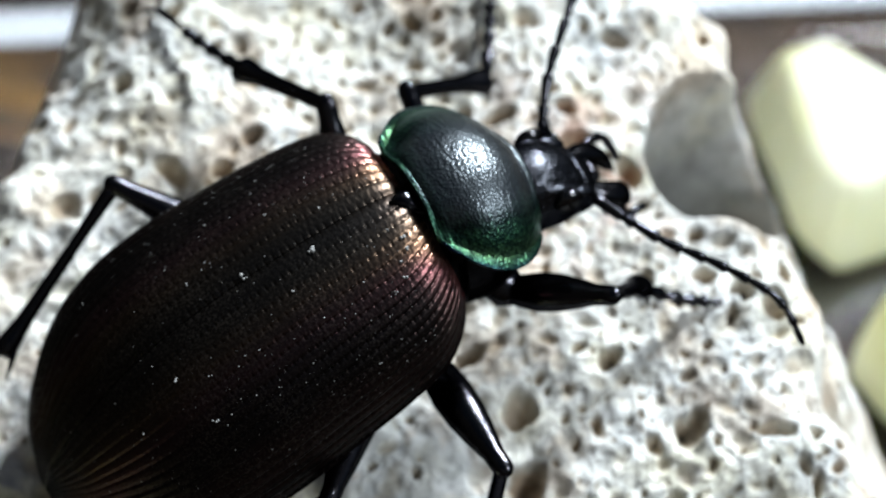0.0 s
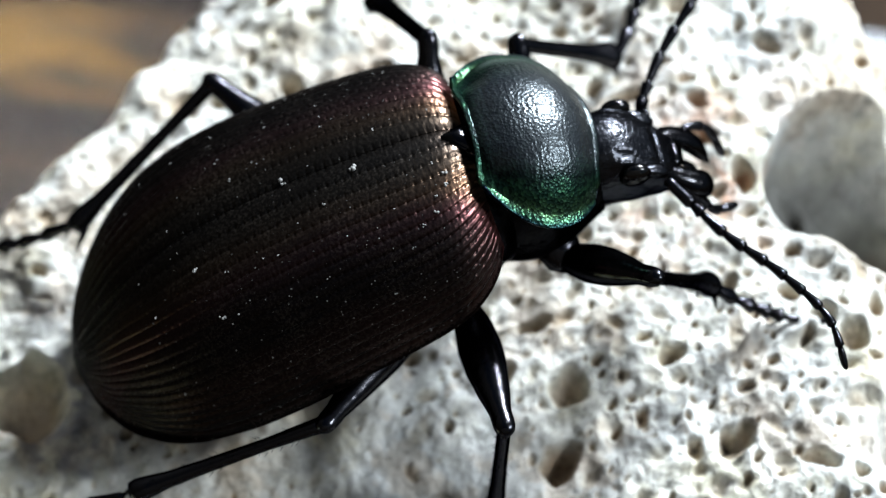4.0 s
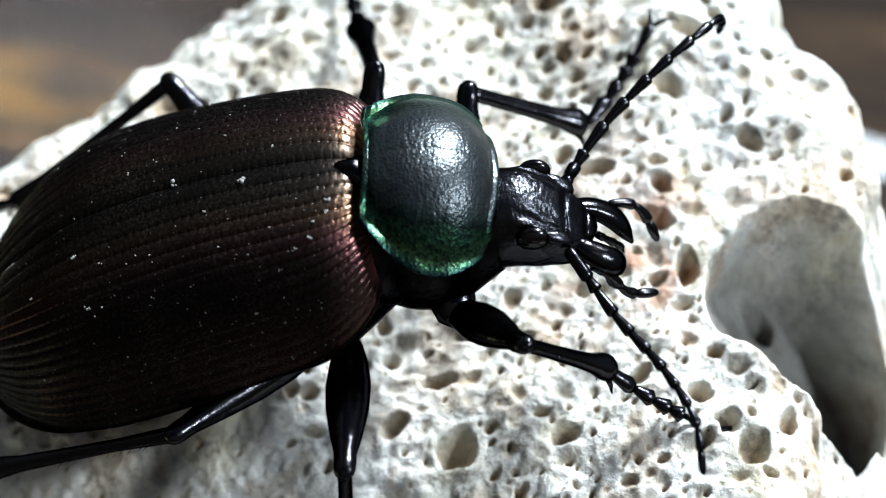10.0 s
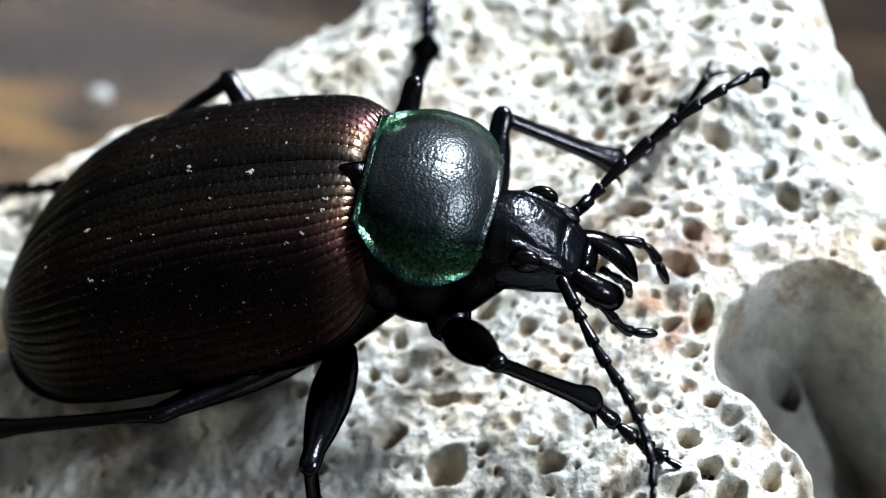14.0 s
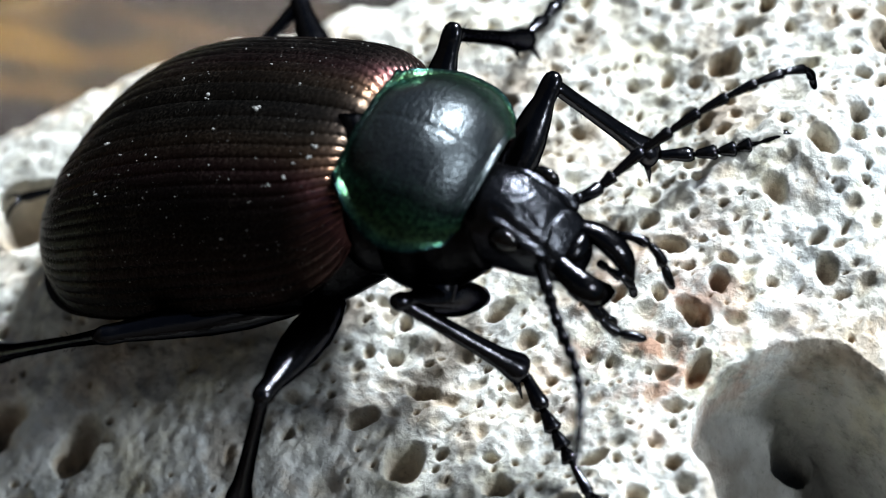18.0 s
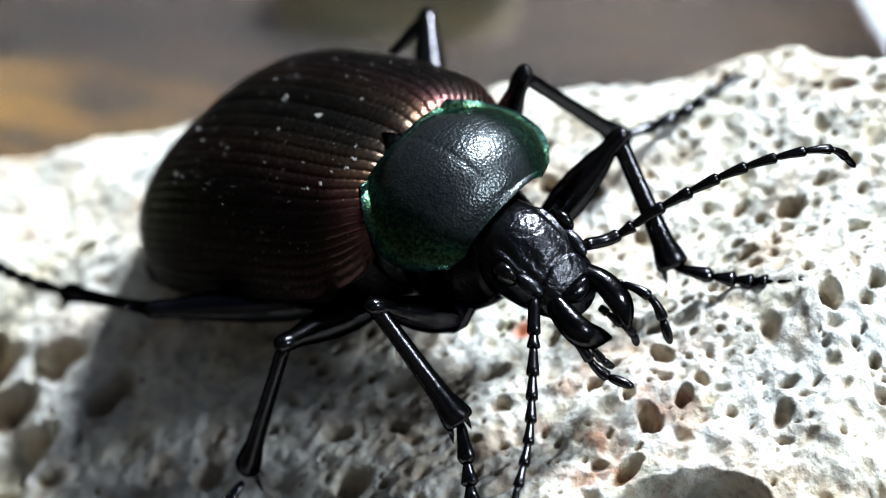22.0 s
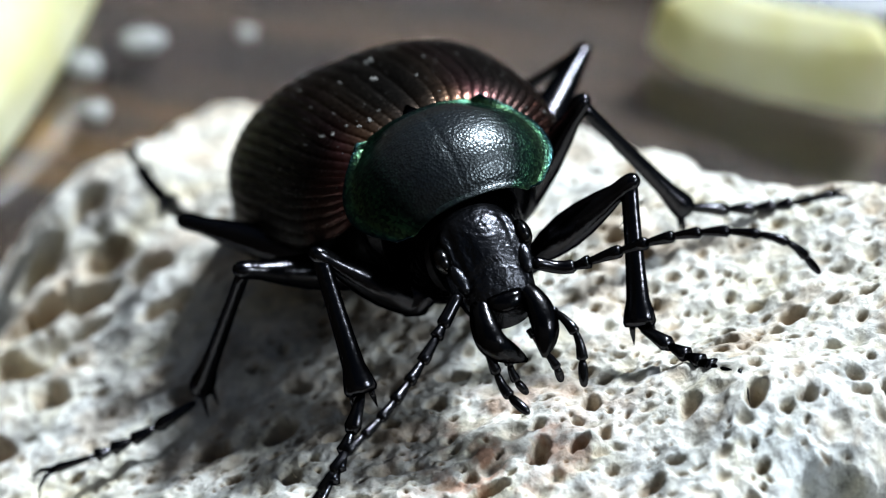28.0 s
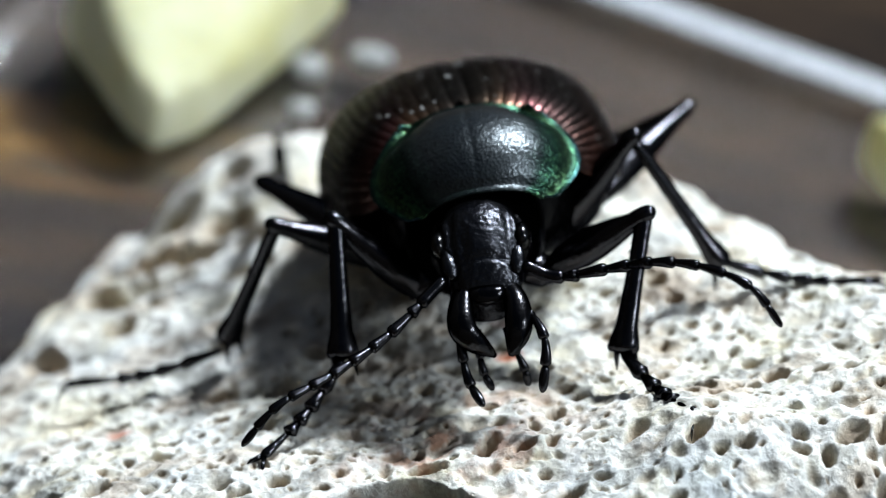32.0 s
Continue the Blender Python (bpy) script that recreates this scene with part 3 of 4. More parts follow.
    # ragged hollows on the shaded flank
    for hx, hy, hr in ((-14.1, -13.7, 1.7), (-13.8, -11.0, 1.5), (-9.6, -8.0, 1.1), (-9.9, -14.6, 1.6), (-16.3, -10.0, 1.2), (-17.4, -9.6, 0.9), (-10.4, -11.7, 1.1), (-13.6, -8.3, 1.2), (-27.0, -6.9, 1.2), (-18.6, -13.4, 1.4), (-20.8, -10.6, 1.1), (-6.2, -13.4, 1.1), (-3.5, -16.2, 1.2)):
        dig(hx, hy, hr, hr * 1.15, 2.6, rng.uniform(0.75, 1.3), rng.uniform(0, 3.1))
        dig(hx + 0.4 * hr, hy - 0.3 * hr, hr * 0.5, hr * 0.7, 3.0, 1.2, rng.uniform(0, 3.1))
    # lumps and shallow dishes, patchy; close-set with thin walls on the front half
    patch = lump(x, y, 0.28, 31, 3)
    z += 0.16 * np.abs(lump(x, y, 0.8, 32, 3)) + 0.10 * lump(x, y, 1.5, 33, 2)
    cxs, cys, rs = np.zeros(9000), np.zeros(9000), np.zeros(9000)
    count = 0
    for stage, tries, lo, mean, hi, gap in ((0, 2600, 0.34, 0.17, 0.85, 0.98), (1, 4200, 0.18, 0.08, 0.38, 1.02), (2, 7000, 0.09, 0.04, 0.18, 1.05)):
        for _ in range(tries):
            cx, cy = rng.uniform(-27, 20), rng.uniform(-20, 24.5)
            here = patch[min(int((cx + 33) / step), x.shape[0] - 1), min(int((cy + 25) / step), x.shape[1] - 1)]
            fore = np.clip(0.30 + 0.07 * (cx + 0.55 * cy) + 0.45 * here, 0.06, 1.0)
            if rng.uniform() > fore or any(math.hypot(cx - hx, cy - hy) < hr + 0.45 for hx, hy, hr in hollows):
                continue
            r = min(lo + rng.exponential(mean), hi)
            dd = np.hypot(cxs[:count] - cx, cys[:count] - cy) - (rs[:count] + r) * gap
            if count and dd.min() < 0:
                continue
            cxs[count], cys[count], rs[count] = cx, cy, r
            count += 1
            deep = rng.uniform() < (0.25, 0.32, 0.45)[stage]
            dig(cx, cy, r, min(r, 0.6) * (rng.uniform(1.0, 2.0) if deep else rng.uniform(0.30, 0.7)), rng.uniform(1.9, 3.0) if deep else rng.uniform(1.4, 2.1), rng.uniform(0.7, 1.4), rng.uniform(0, 3.1))
            if rng.uniform() < 0.3:
                a = rng.uniform(0, 6.28)
                dig(cx + r * 0.5 * math.cos(a), cy + r * 0.5 * math.sin(a), r * 0.4, r * rng.uniform(0.5, 1.2), 4.0, rng.uniform(0.75, 1.3), a)
    z += 0.045 * lump(x, y, 2.6, 21, 3)
    z = np.maximum(z, floor_z - 0.05)
    nu, nv = x.shape
    pts = np.stack([x, y, z], -1).reshape(-1, 3) * MM
    idx = np.arange(nu * nv).reshape(nu, nv)
    quads = np.stack([idx[:-1, :-1], idx[1:, :-1], idx[1:, 1:], idx[:-1, 1:]], -1).reshape(-1, 4)
    keep = ((d + foot).ravel()[quads] > -0.1).any(1)
    quads = quads[keep]
    used, back = np.unique(quads, return_inverse=True)
    me = bpy.data.meshes.new("porous_stone")
    me.from_pydata(pts[used].tolist(), [], back.reshape(-1, 4).tolist())
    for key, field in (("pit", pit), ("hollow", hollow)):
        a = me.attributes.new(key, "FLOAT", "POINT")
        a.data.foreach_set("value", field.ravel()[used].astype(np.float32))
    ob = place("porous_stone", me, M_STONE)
    THINGS_LEANING.append(ob)
    return tagged(ob, "pale grey-white porous stone full of small pits under the beetle", "stone")


stone()


# ---- the beetle ----
def set_by(pivot, turn, shift_by, size):
    """How a shell sits on the beetle: turned (degrees), shifted and sized about a pivot, in mm."""
    r = Matrix.Rotation(radians(turn[3]), 4, Vector(turn[:3]))
    return Matrix.Translation((Vector(pivot) + Vector(shift_by)) * MM) @ r @ Matrix.Diagonal((*size, 1)) @ Matrix.Translation(-Vector(pivot) * MM)


beetle = new("ground_beetle")
tagged(beetle, "large black ground beetle with bronze wing cases standing on the stone", "beetle")

EX = [-17.7, -17.3, -16.5, -15.2, -13.5, -11.5, -9, -6, -3.5, -2.0, -1.2, -0.6, -0.1, 0.35, 0.75]
EW = [0.25, 1.5, 3.0, 4.4, 5.5, 6.05, 6.2, 6.0, 5.8, 5.6, 5.4, 5.12, 4.75, 4.3, 3.7]
ET = [-1.2, -0.1, 1.2, 2.8, 4.3, 5.55, 6.45, 7.0, 7.15, 7.12, 7.05, 6.97, 6.84, 6.58, 6.0]
EM = [-1.5, -1.5, -1.4, -1.1, -0.7, -0.2, 0.3, 0.8, 1.2, 1.5, 1.75, 2.0, 2.2, 2.5, 3.0]


ELYTRA_SET = set_by((-5, 0.15, 3), (0.3093, -0.8506, 0.4253, 5.17), (0.32, 0.37, 0.5), (1.01, 1.056, 0.86))
PRONOTUM_SET = set_by((3, 0.15, 5), (0.1881, 0.9795, 0.0714, 15.42), (0.42, 0.23, 0.28), (0.889, 1.04, 1.0))


def elytron(side):
    nu, nv, stripes = 420, 260, 17
    pts = []
    xs = -17.7 + 18.45 * (np.linspace(0, 1, nu) ** 0.9)
    for i, x in enumerate(xs):
        w, zt, zm = (curve_at(EX, v, x) for v in (EW, ET, EM))
        for j in range(nv):
            v = j / (nv - 1)
            a = v * math.pi / 2 * 1.08
            p = 2.0 / 2.4
            sy, cz = math.sin(min(a, math.pi / 2)) ** p, max(math.cos(a), 0.0) ** p
            yy = w * sy - (0.35 * (a - math.pi / 2) * w * 0.3 if a > math.pi / 2 else 0)
            zz = zm + (zt - zm) * cz - (1.4 * (a - math.pi / 2) if a > math.pi / 2 else 0)
            fade = min(1, (1 - v) * 14) * min(1, (i + 1) / 8) * min(1, (nu - 1 - i) / 5)
            ridge = abs(math.sin(math.pi * stripes * v)) ** 0.38
            gutter = min(1.0, max(0.0, (v - 0.92) / 0.06))
            gutter *= gutter * (3 - 2 * gutter) * (0.20 + 0.30 * min(1.0, max(0.0, (-12.5 - x) / 3)) * min(1.0, (x + 17.7) / 0.8))
            yy += gutter
            zz += 0.35 * gutter
            cell = math.sin(2 * math.pi * (x / 0.36 + 0.37 * math.floor(stripes * v + 0.5)) + 0.8 * math.sin(1.7 * x + 5 * v))
            ridge -= 0.32 * max(0.0, cell) ** 2 * math.exp(-(((stripes * v + 0.5) % 1 - 0.5) * 5.5) ** 2)
            mid = math.exp(-(((stripes * v) % 1 - 0.5) * 9) ** 2)
            ridge -= 0.10 * mid * (0.6 + 0.4 * math.sin(2 * math.pi * x / 0.29 + 3 * math.floor(stripes * v)))
            lift = 0.10 * ridge * fade - 0.03 * math.exp(-((v * 60) ** 2))
            ny, nz = sy, cz
            pts.append((x * MM, side * (0.015 + yy + lift * ny) * MM, (zz + lift * nz) * MM))
    me = grid_mesh("elytron", pts, nu, nv)
    if side < 0:
        me.flip_normals()
    me.transform(ELYTRA_SET @ Matrix.Translation((0, YC * MM, 0)))
    return place("elytron", me, M_ELYTRA, beetle)


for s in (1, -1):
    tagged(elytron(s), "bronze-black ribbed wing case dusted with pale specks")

# pronotum: half width, height of the middle and of the side along its length (0 hind, 1 front)
PU = [0.0, 0.05, 0.12, 0.25, 0.42, 0.58, 0.72, 0.84, 0.92, 0.97, 1.0]
PW = [2.66, 2.93, 3.22, 3.66, 4.06, 4.14, 4.0, 3.62, 3.2, 2.85, 2.55]
PT = [6.35, 6.48, 6.68, 6.97, 7.12, 7.08, 6.85, 6.45, 6.05, 5.75, 5.55]
PR = [5.75, 5.62, 5.42, 5.12, 4.86, 4.65, 4.6, 4.55, 4.5, 4.5, 4.5]


def pronotum():
    """Heart-shaped shield: convex disc, gutter and upturned rim at the sides, two lobes behind."""
    nu, nv = 130, 170
    pts, rim = [], []
    for i in range(nu):
        u = i / (nu - 1)
        w, zt, zr = (float(curve_at(PU, v, u)) for v in (PW, PT, PR))
        for j in range(nv):
            v = -1 + 2 * j / (nv - 1)
            v = math.copysign(abs(v) ** 0.8, v)
            a = abs(v)
            hind = -0.12 - 0.14 * math.exp(-(((a - 0.80) / 0.26) ** 2))
            fore = 5.62 + 0.14 * math.cos(math.pi * min(1.0, a))
            x = hind + (fore - hind) * u
            z = zr + (zt - zr) * (1 - a ** 2.2)
            wide = 0.10 + 0.09 * (1 - u) ** 2
            up = min(1.0, max(0.0, (a - 1 + wide) / wide))
            z += (0.14 + 0.14 * (1 - u) ** 3) * up ** 1.6 - 0.07 * math.exp(-(((a - 1 + wide * 1.1) / 0.07) ** 2))
            z += 0.13 * math.exp(-(((1 - u) * 34) ** 2)) - 0.10 * math.exp(-(((0.95 - u) * 30) ** 2))
            z += 0.04 * math.exp(-((u * 34) ** 2)) - 0.06 * math.exp(-(((u - 0.05) * 34) ** 2))
            z -= 0.035 * math.exp(-((v * 45) ** 2)) * min(1, u * 5) * min(1, (1 - u) * 5)
            z -= 0.30 * math.exp(-(((a - 0.66) * 5.5) ** 2)) * math.exp(-(((u - 0.13) * 7) ** 2))
            p = Vector((x, w * v, z))
            z += 0.012 * noise.noise(Vector((p.x * 7, p.y * 2.6, 3)))
            pts.append((p.x * MM, p.y * MM, z * MM))
            rim.append(0.86 * min(1.0, max(a ** 3.0, 0.30 * (1 - u) ** 7 + 0.45 * (1 - u) ** 2.5 * a ** 2, 0.15 * u ** 14)))
    me = grid_mesh("pronotum", pts, nu, nv)
    at = me.attributes.new("rim", "FLOAT", "POINT")
    at.data.foreach_set("value", rim)
    me.transform(PRONOTUM_SET @ Matrix.Translation((0, YC * MM, 0)))
    ob = place("pronotum", me, M_PRONOTUM, beetle, "blackish pronotum with a shining metallic green rim")
    mod = ob.modifiers.new("thick", "SOLIDIFY")
    mod.thickness, mod.offset = 0.16 * MM, -1
    return ob


pronotum()


def loft(stations, n=40, power=2.3, rings=48):
    """Stations (x, half width, top, bottom) to a closed skin of rounded sections, denser along x."""
    st = np.array(sorted(stations))
    xs = np.linspace(st[0, 0], st[-1, 0], rings)
    bm = bmesh.new()
    rows = []
    for x in xs:
        w, zt, zb = (float(curve_at(st[:, 0], st[:, k], x)) for k in (1, 2, 3))
        row = []
        for k in range(n):
            a = 2 * math.pi * k / n
            c, s = math.cos(a), math.sin(a)
            e = 2.0 / power
            row.append(bm.verts.new(Vector((x, w * math.copysign(abs(c) ** e, c), (zt + zb) / 2 + (zt - zb) / 2 * math.copysign(abs(s) ** e, s))) * MM))
        rows.append(row)
    for a, b_ in zip(rows, rows[1:]):
        for k in range(n):
            bm.faces.new((a[k], a[(k + 1) % n], b_[(k + 1) % n], b_[k]))
    bm.faces.new(rows[0][::-1])
    bm.faces.new(rows[-1])
    return bm


def shift(ob, y=YC):
    ob.location.y = y * MM
    return ob


ab = part("abdomen", loft([(-17.2, 0.6, -0.9, -1.6), (-16, 2.6, 0.2, -1.9), (-13, 4.9, 2.0, -2.3), (-9, 5.6, 3.0, -2.5), (-5, 5.4, 3.4, -2.4), (-1.5, 4.7, 4.0, -2.1), (0.3, 3.6, 5.2, -1.5), (1.5, 3.0, 5.6, -0.8), (2.2, 2.2, 5.0, -0.4)]), M_BLACK, beetle)
ab.data.transform(ELYTRA_SET @ Matrix.Translation((0, YC * MM, 0)))
shift(part("prothorax", loft([(0.4, 2.2, 5.2, 0.3), (1.3, 2.6, 5.3, -0.2), (2.6, 2.9, 5.4, -0.35), (4.0, 2.65, 5.2, 0.0), (5.2, 2.15, 4.9, 0.8), (5.7, 2.0, 4.7, 1.2)]), M_BLACK, beetle))
head_bm = loft([(4.6, 1.7, 4.9, 1.2), (5.4, 1.78, 5.1, 1.1), (6.2, 1.78, 5.1, 1.0), (6.9, 1.76, 4.9, 0.9), (7.6, 1.66, 4.4, 0.85), (8.2, 1.5, 3.75, 0.8), (8.65, 1.35, 3.05, 0.8), (8.95, 1.05, 2.45, 0.9), (9.1, 0.7, 2.0, 1.0)], 150, 2.25, 150)
for v in head_bm.verts:
    x, y, z = v.co / MM
    if z > 2.0:
        front = min(1, max(0, (x - 6.0) / 0.8))
        over = math.exp(-(((abs(y) - 1.48) / 0.17) ** 2)) * min(1, max(0, (x - 6.2) / 0.5)) * min(1, max(0, (8.5 - x) / 0.5))
        groove = math.exp(-(((abs(y) - 1.16) / 0.15) ** 2)) * min(1, max(0, (x - 6.5) / 0.4))
        dent = math.exp(-(((abs(y) - 0.72) / 0.26) ** 2) - ((x - 7.9) / 0.6) ** 2)
        v.co.z += MM * (0.15 * over - 0.10 * groove - 0.13 * dent - 0.14 * math.exp(-(((x - 8.35) / 0.10) ** 2)))
        p = Vector((x * 1.7, y * 2.4, z * 1.4))
        v.co.z += MM * (0.02 * front * noise.noise(p * 1.6) + 0.022 * (0.15 + 0.85 * front) * noise.noise(p * 3.6) + 0.022 * front * noise.noise(p * 7))
    v.co.y += MM * 0.05 * noise.noise(v.co * 1300)
shift(part("head", head_bm, M_HEAD, beetle, "black wrinkled head"))
for s in (1, -1):
    bm = along([(-0.8, 0.35), (-0.5, 0.75), (0.2, 0.95), (0.9, 0.8), (1.3, 0.35)], 16, 0.8)
    part("hip_joint", bm, M_LEG, beetle).matrix_local = aim((3.4, s * 2.0 + YC, 1.0), (3.7, s * 3.0 + YC, 0.5))
shift(part("mesothorax", loft([(-1.4, 3.8, 5.6, 1.0), (-0.4, 3.7, 5.9, 1.0), (0.6, 3.3, 6.0, 0.8), (1.4, 3.2, 5.8, 0.6), (2.0, 2.6, 5.4, 0.6)]), M_BLACK, beetle))
for s in (1, -1):
    # the knob over each antenna's root
    bm = along([(-0.75, 0.08), (-0.6, 0.20), (-0.2, 0.32), (0.25, 0.32), (0.55, 0.22), (0.68, 0.08)], 18, 0.8)
    part("frontal_knob", bm, M_HEAD, beetle).matrix_local = aim((8.05, s * 1.36 + YC, 3.15), (8.75, s * 1.25 + YC, 2.55))
bm = along([(0, 0.75), (0.35, 0.72), (0.6, 0.55), (0.72, 0.3)], 16, 0.35)
ob = part("labrum", bm, M_MOUTH, beetle)
ob.matrix_local = aim((8.85, YC, 2.35), (9.4, YC, 1.75))
# scutellum: a small triangle between the wing cases
bm = bmesh.new()
vs = [bm.verts.new(Vector(p) * MM) for p in ((1.2, 0.9, 6.8), (1.2, -0.9, 6.8), (-0.1, 0, 7.42), (0.8, 0, 7.38), (1.2, 0.9, 6.0), (1.2, -0.9, 6.0), (-0.1, 0, 6.6))]
for f in ((0, 3, 1), (0, 2, 3), (3, 2, 1), (0, 4, 6, 2), (2, 6, 5, 1), (1, 5, 4, 0), (4, 5, 6)):
    bm.faces.new([vs[k] for k in f])
bmesh.ops.bevel(bm, geom=bm.edges[:], offset=0.06 * MM, segments=2, affect="EDGES")
shift(part("scutellum", bm, M_MOUTH, beetle, "small glossy black triangular plate"))

for s in (1, -1):
    bm = bmesh.new()
    bmesh.ops.create_uvsphere(bm, u_segments=24, v_segments=16, radius=0.60 * MM)
    bmesh.ops.scale(bm, vec=(1.1, 0.62, 0.95), verts=bm.verts)
    bmesh.ops.translate(bm, vec=Vector((7.15, s * 1.70 + YC, 3.7)) * MM, verts=bm.verts)
    part("eye", bm, M_EYE, beetle, "glossy round black eye")
    tip = (10.5, 0.78, -0.05) if s > 0 else (9.95, 0.2, -0.2)
    line = smooth_line([(8.35, s * 0.8 + YC, 2.3), (9.15, s * 1.12 + YC, 1.75), (9.95, s * 1.08 + YC, 0.95), tip], 6)
    n_ = len(line) - 1
    rad = [float(curve_at([0, 0.2, 0.45, 0.65, 0.85, 1.0], [0.40, 0.46, 0.56, 0.58, 0.42, 0.10], k / n_)) for k in range(n_ + 1)]
    jaw = part("mandible", bent(line, rad, 16, 0.72), M_MOUTH, beetle, "curved black jaw")
    for q in (0.55, 0.72):
        p = line[int(q * n_)]
        part("tooth", bent([p + Vector((0, -s * 0.25, 0)), p + Vector((0.06, -s * 0.45, -0.1)), p + Vector((0.12, -s * 0.58, -0.22))], [0.16, 0.11, 0.03], 8), M_MOUTH, jaw)


def jointed(name, seg, points, radii, mat, lens):
    """A feeler: its first joint is the part, the others are pieces on it. Points in mm, lens: shares of the length."""
    line = smooth_line(points, 12)
    acc = [0.0]
    for a, b_ in zip(line, line[1:]):
        acc.append(acc[-1] + (b_ - a).length)

    def at(s):
        s = min(max(s, 0), 1) * acc[-1]
        k = max(i for i in range(len(acc)) if acc[i] <= s + 1e-9)
        if k >= len(line) - 1:
            return line[-1]
        return line[k].lerp(line[k + 1], (s - acc[k]) / max(acc[k + 1] - acc[k], 1e-9))

    tot, s0, first = sum(lens), 0.0, None
    for k, ln in enumerate(lens):
        s1 = s0 + ln / tot
        r = radii[0] + (radii[1] - radii[0]) * k / max(len(lens) - 1, 1)
        steps = [0, 0.08, 0.25, 0.5, 0.75, 0.92, 1.0]
        shape = [0.55, 0.72, 0.80, 0.92, 1.08, 1.12, 0.7] if 0 < k < len(lens) - 1 else ([0.8, 1, 1, 1, 1.05, 1.1, 0.7] if k == 0 else [0.5, 0.75, 0.9, 0.95, 0.85, 0.6, 0.2])
        bm = bent([at(s0 + (s1 - s0) * q) for q in steps], [r * f for f in shape], 10)
        ob = part(name if k == 0 else seg, bm, mat, first or beetle)
        first = first or ob
        s0 = s1
    return first


ANT = [1.5, 0.55, 1.25, 1.1, 1.1, 1.05, 1.05, 1.0, 0.95, 0.9, 1.0]
LA = [(8.3, 1.75, 2.9), (8.5, 3.06, 2.3), (9.88, 4.94, 2.93), (11.94, 6.8, 3.78), (13.69, 8.51, 4.0), (14.61, 10.12, 3.3), (14.34, 11.19, 1.44)]
RA = [(8.4, -1.5, 2.7), (10.05, -4.0, 1.6), (11.8, -6.4, 1.2), (13.02, -8.76, 0.9), (13.19, -10.5, -0.45)]


def feeler(name, seg, pts, mat, radii, lens, label):
    base = aim(pts[0], pts[-1])
    inv = base.inverted()
    local = [tuple((inv @ (Vector(p) * MM)) / MM) for p in pts]
    ob = jointed(name, seg, local, radii, mat, lens)
    ob.matrix_local = base
    tagged(ob, label)
    return ob


ant_l = feeler("antenna", "antenna_segment", LA, M_ANT, (0.26, 0.17), ANT, "thin black beaded antenna")
ant_r = feeler("antenna", "antenna_segment", RA, M_ANT, (0.26, 0.17), ANT, "thin black beaded antenna")
for pts, r in (([(9.2, 1.5, 1.3), (9.95, 1.95, 1.12), (10.85, 2.19, 0.3), (11.32, 1.85, -1.43)], 0.2), ([(9.1, -1.2, 1.2), (9.7, -1.15, 0.4), (10.2, -1.0, -0.95), (11.29, -0.53, -1.73)], 0.2),
               ([(9.2, 0.75, 0.7), (9.6, 1.0, -0.1), (9.85, 1.3, -0.9), (9.75, 1.4, -1.73)], 0.17), ([(9.1, -0.4, 0.7), (9.35, -0.4, -0.1), (9.5, -0.35, -0.95), (9.68, -0.03, -1.78)], 0.17)):
    feeler("palp", "palp_segment", pts, M_ANT, (r, r * 1.1), [0.5, 1.0, 0.9, 0.9], "short jointed black palp")

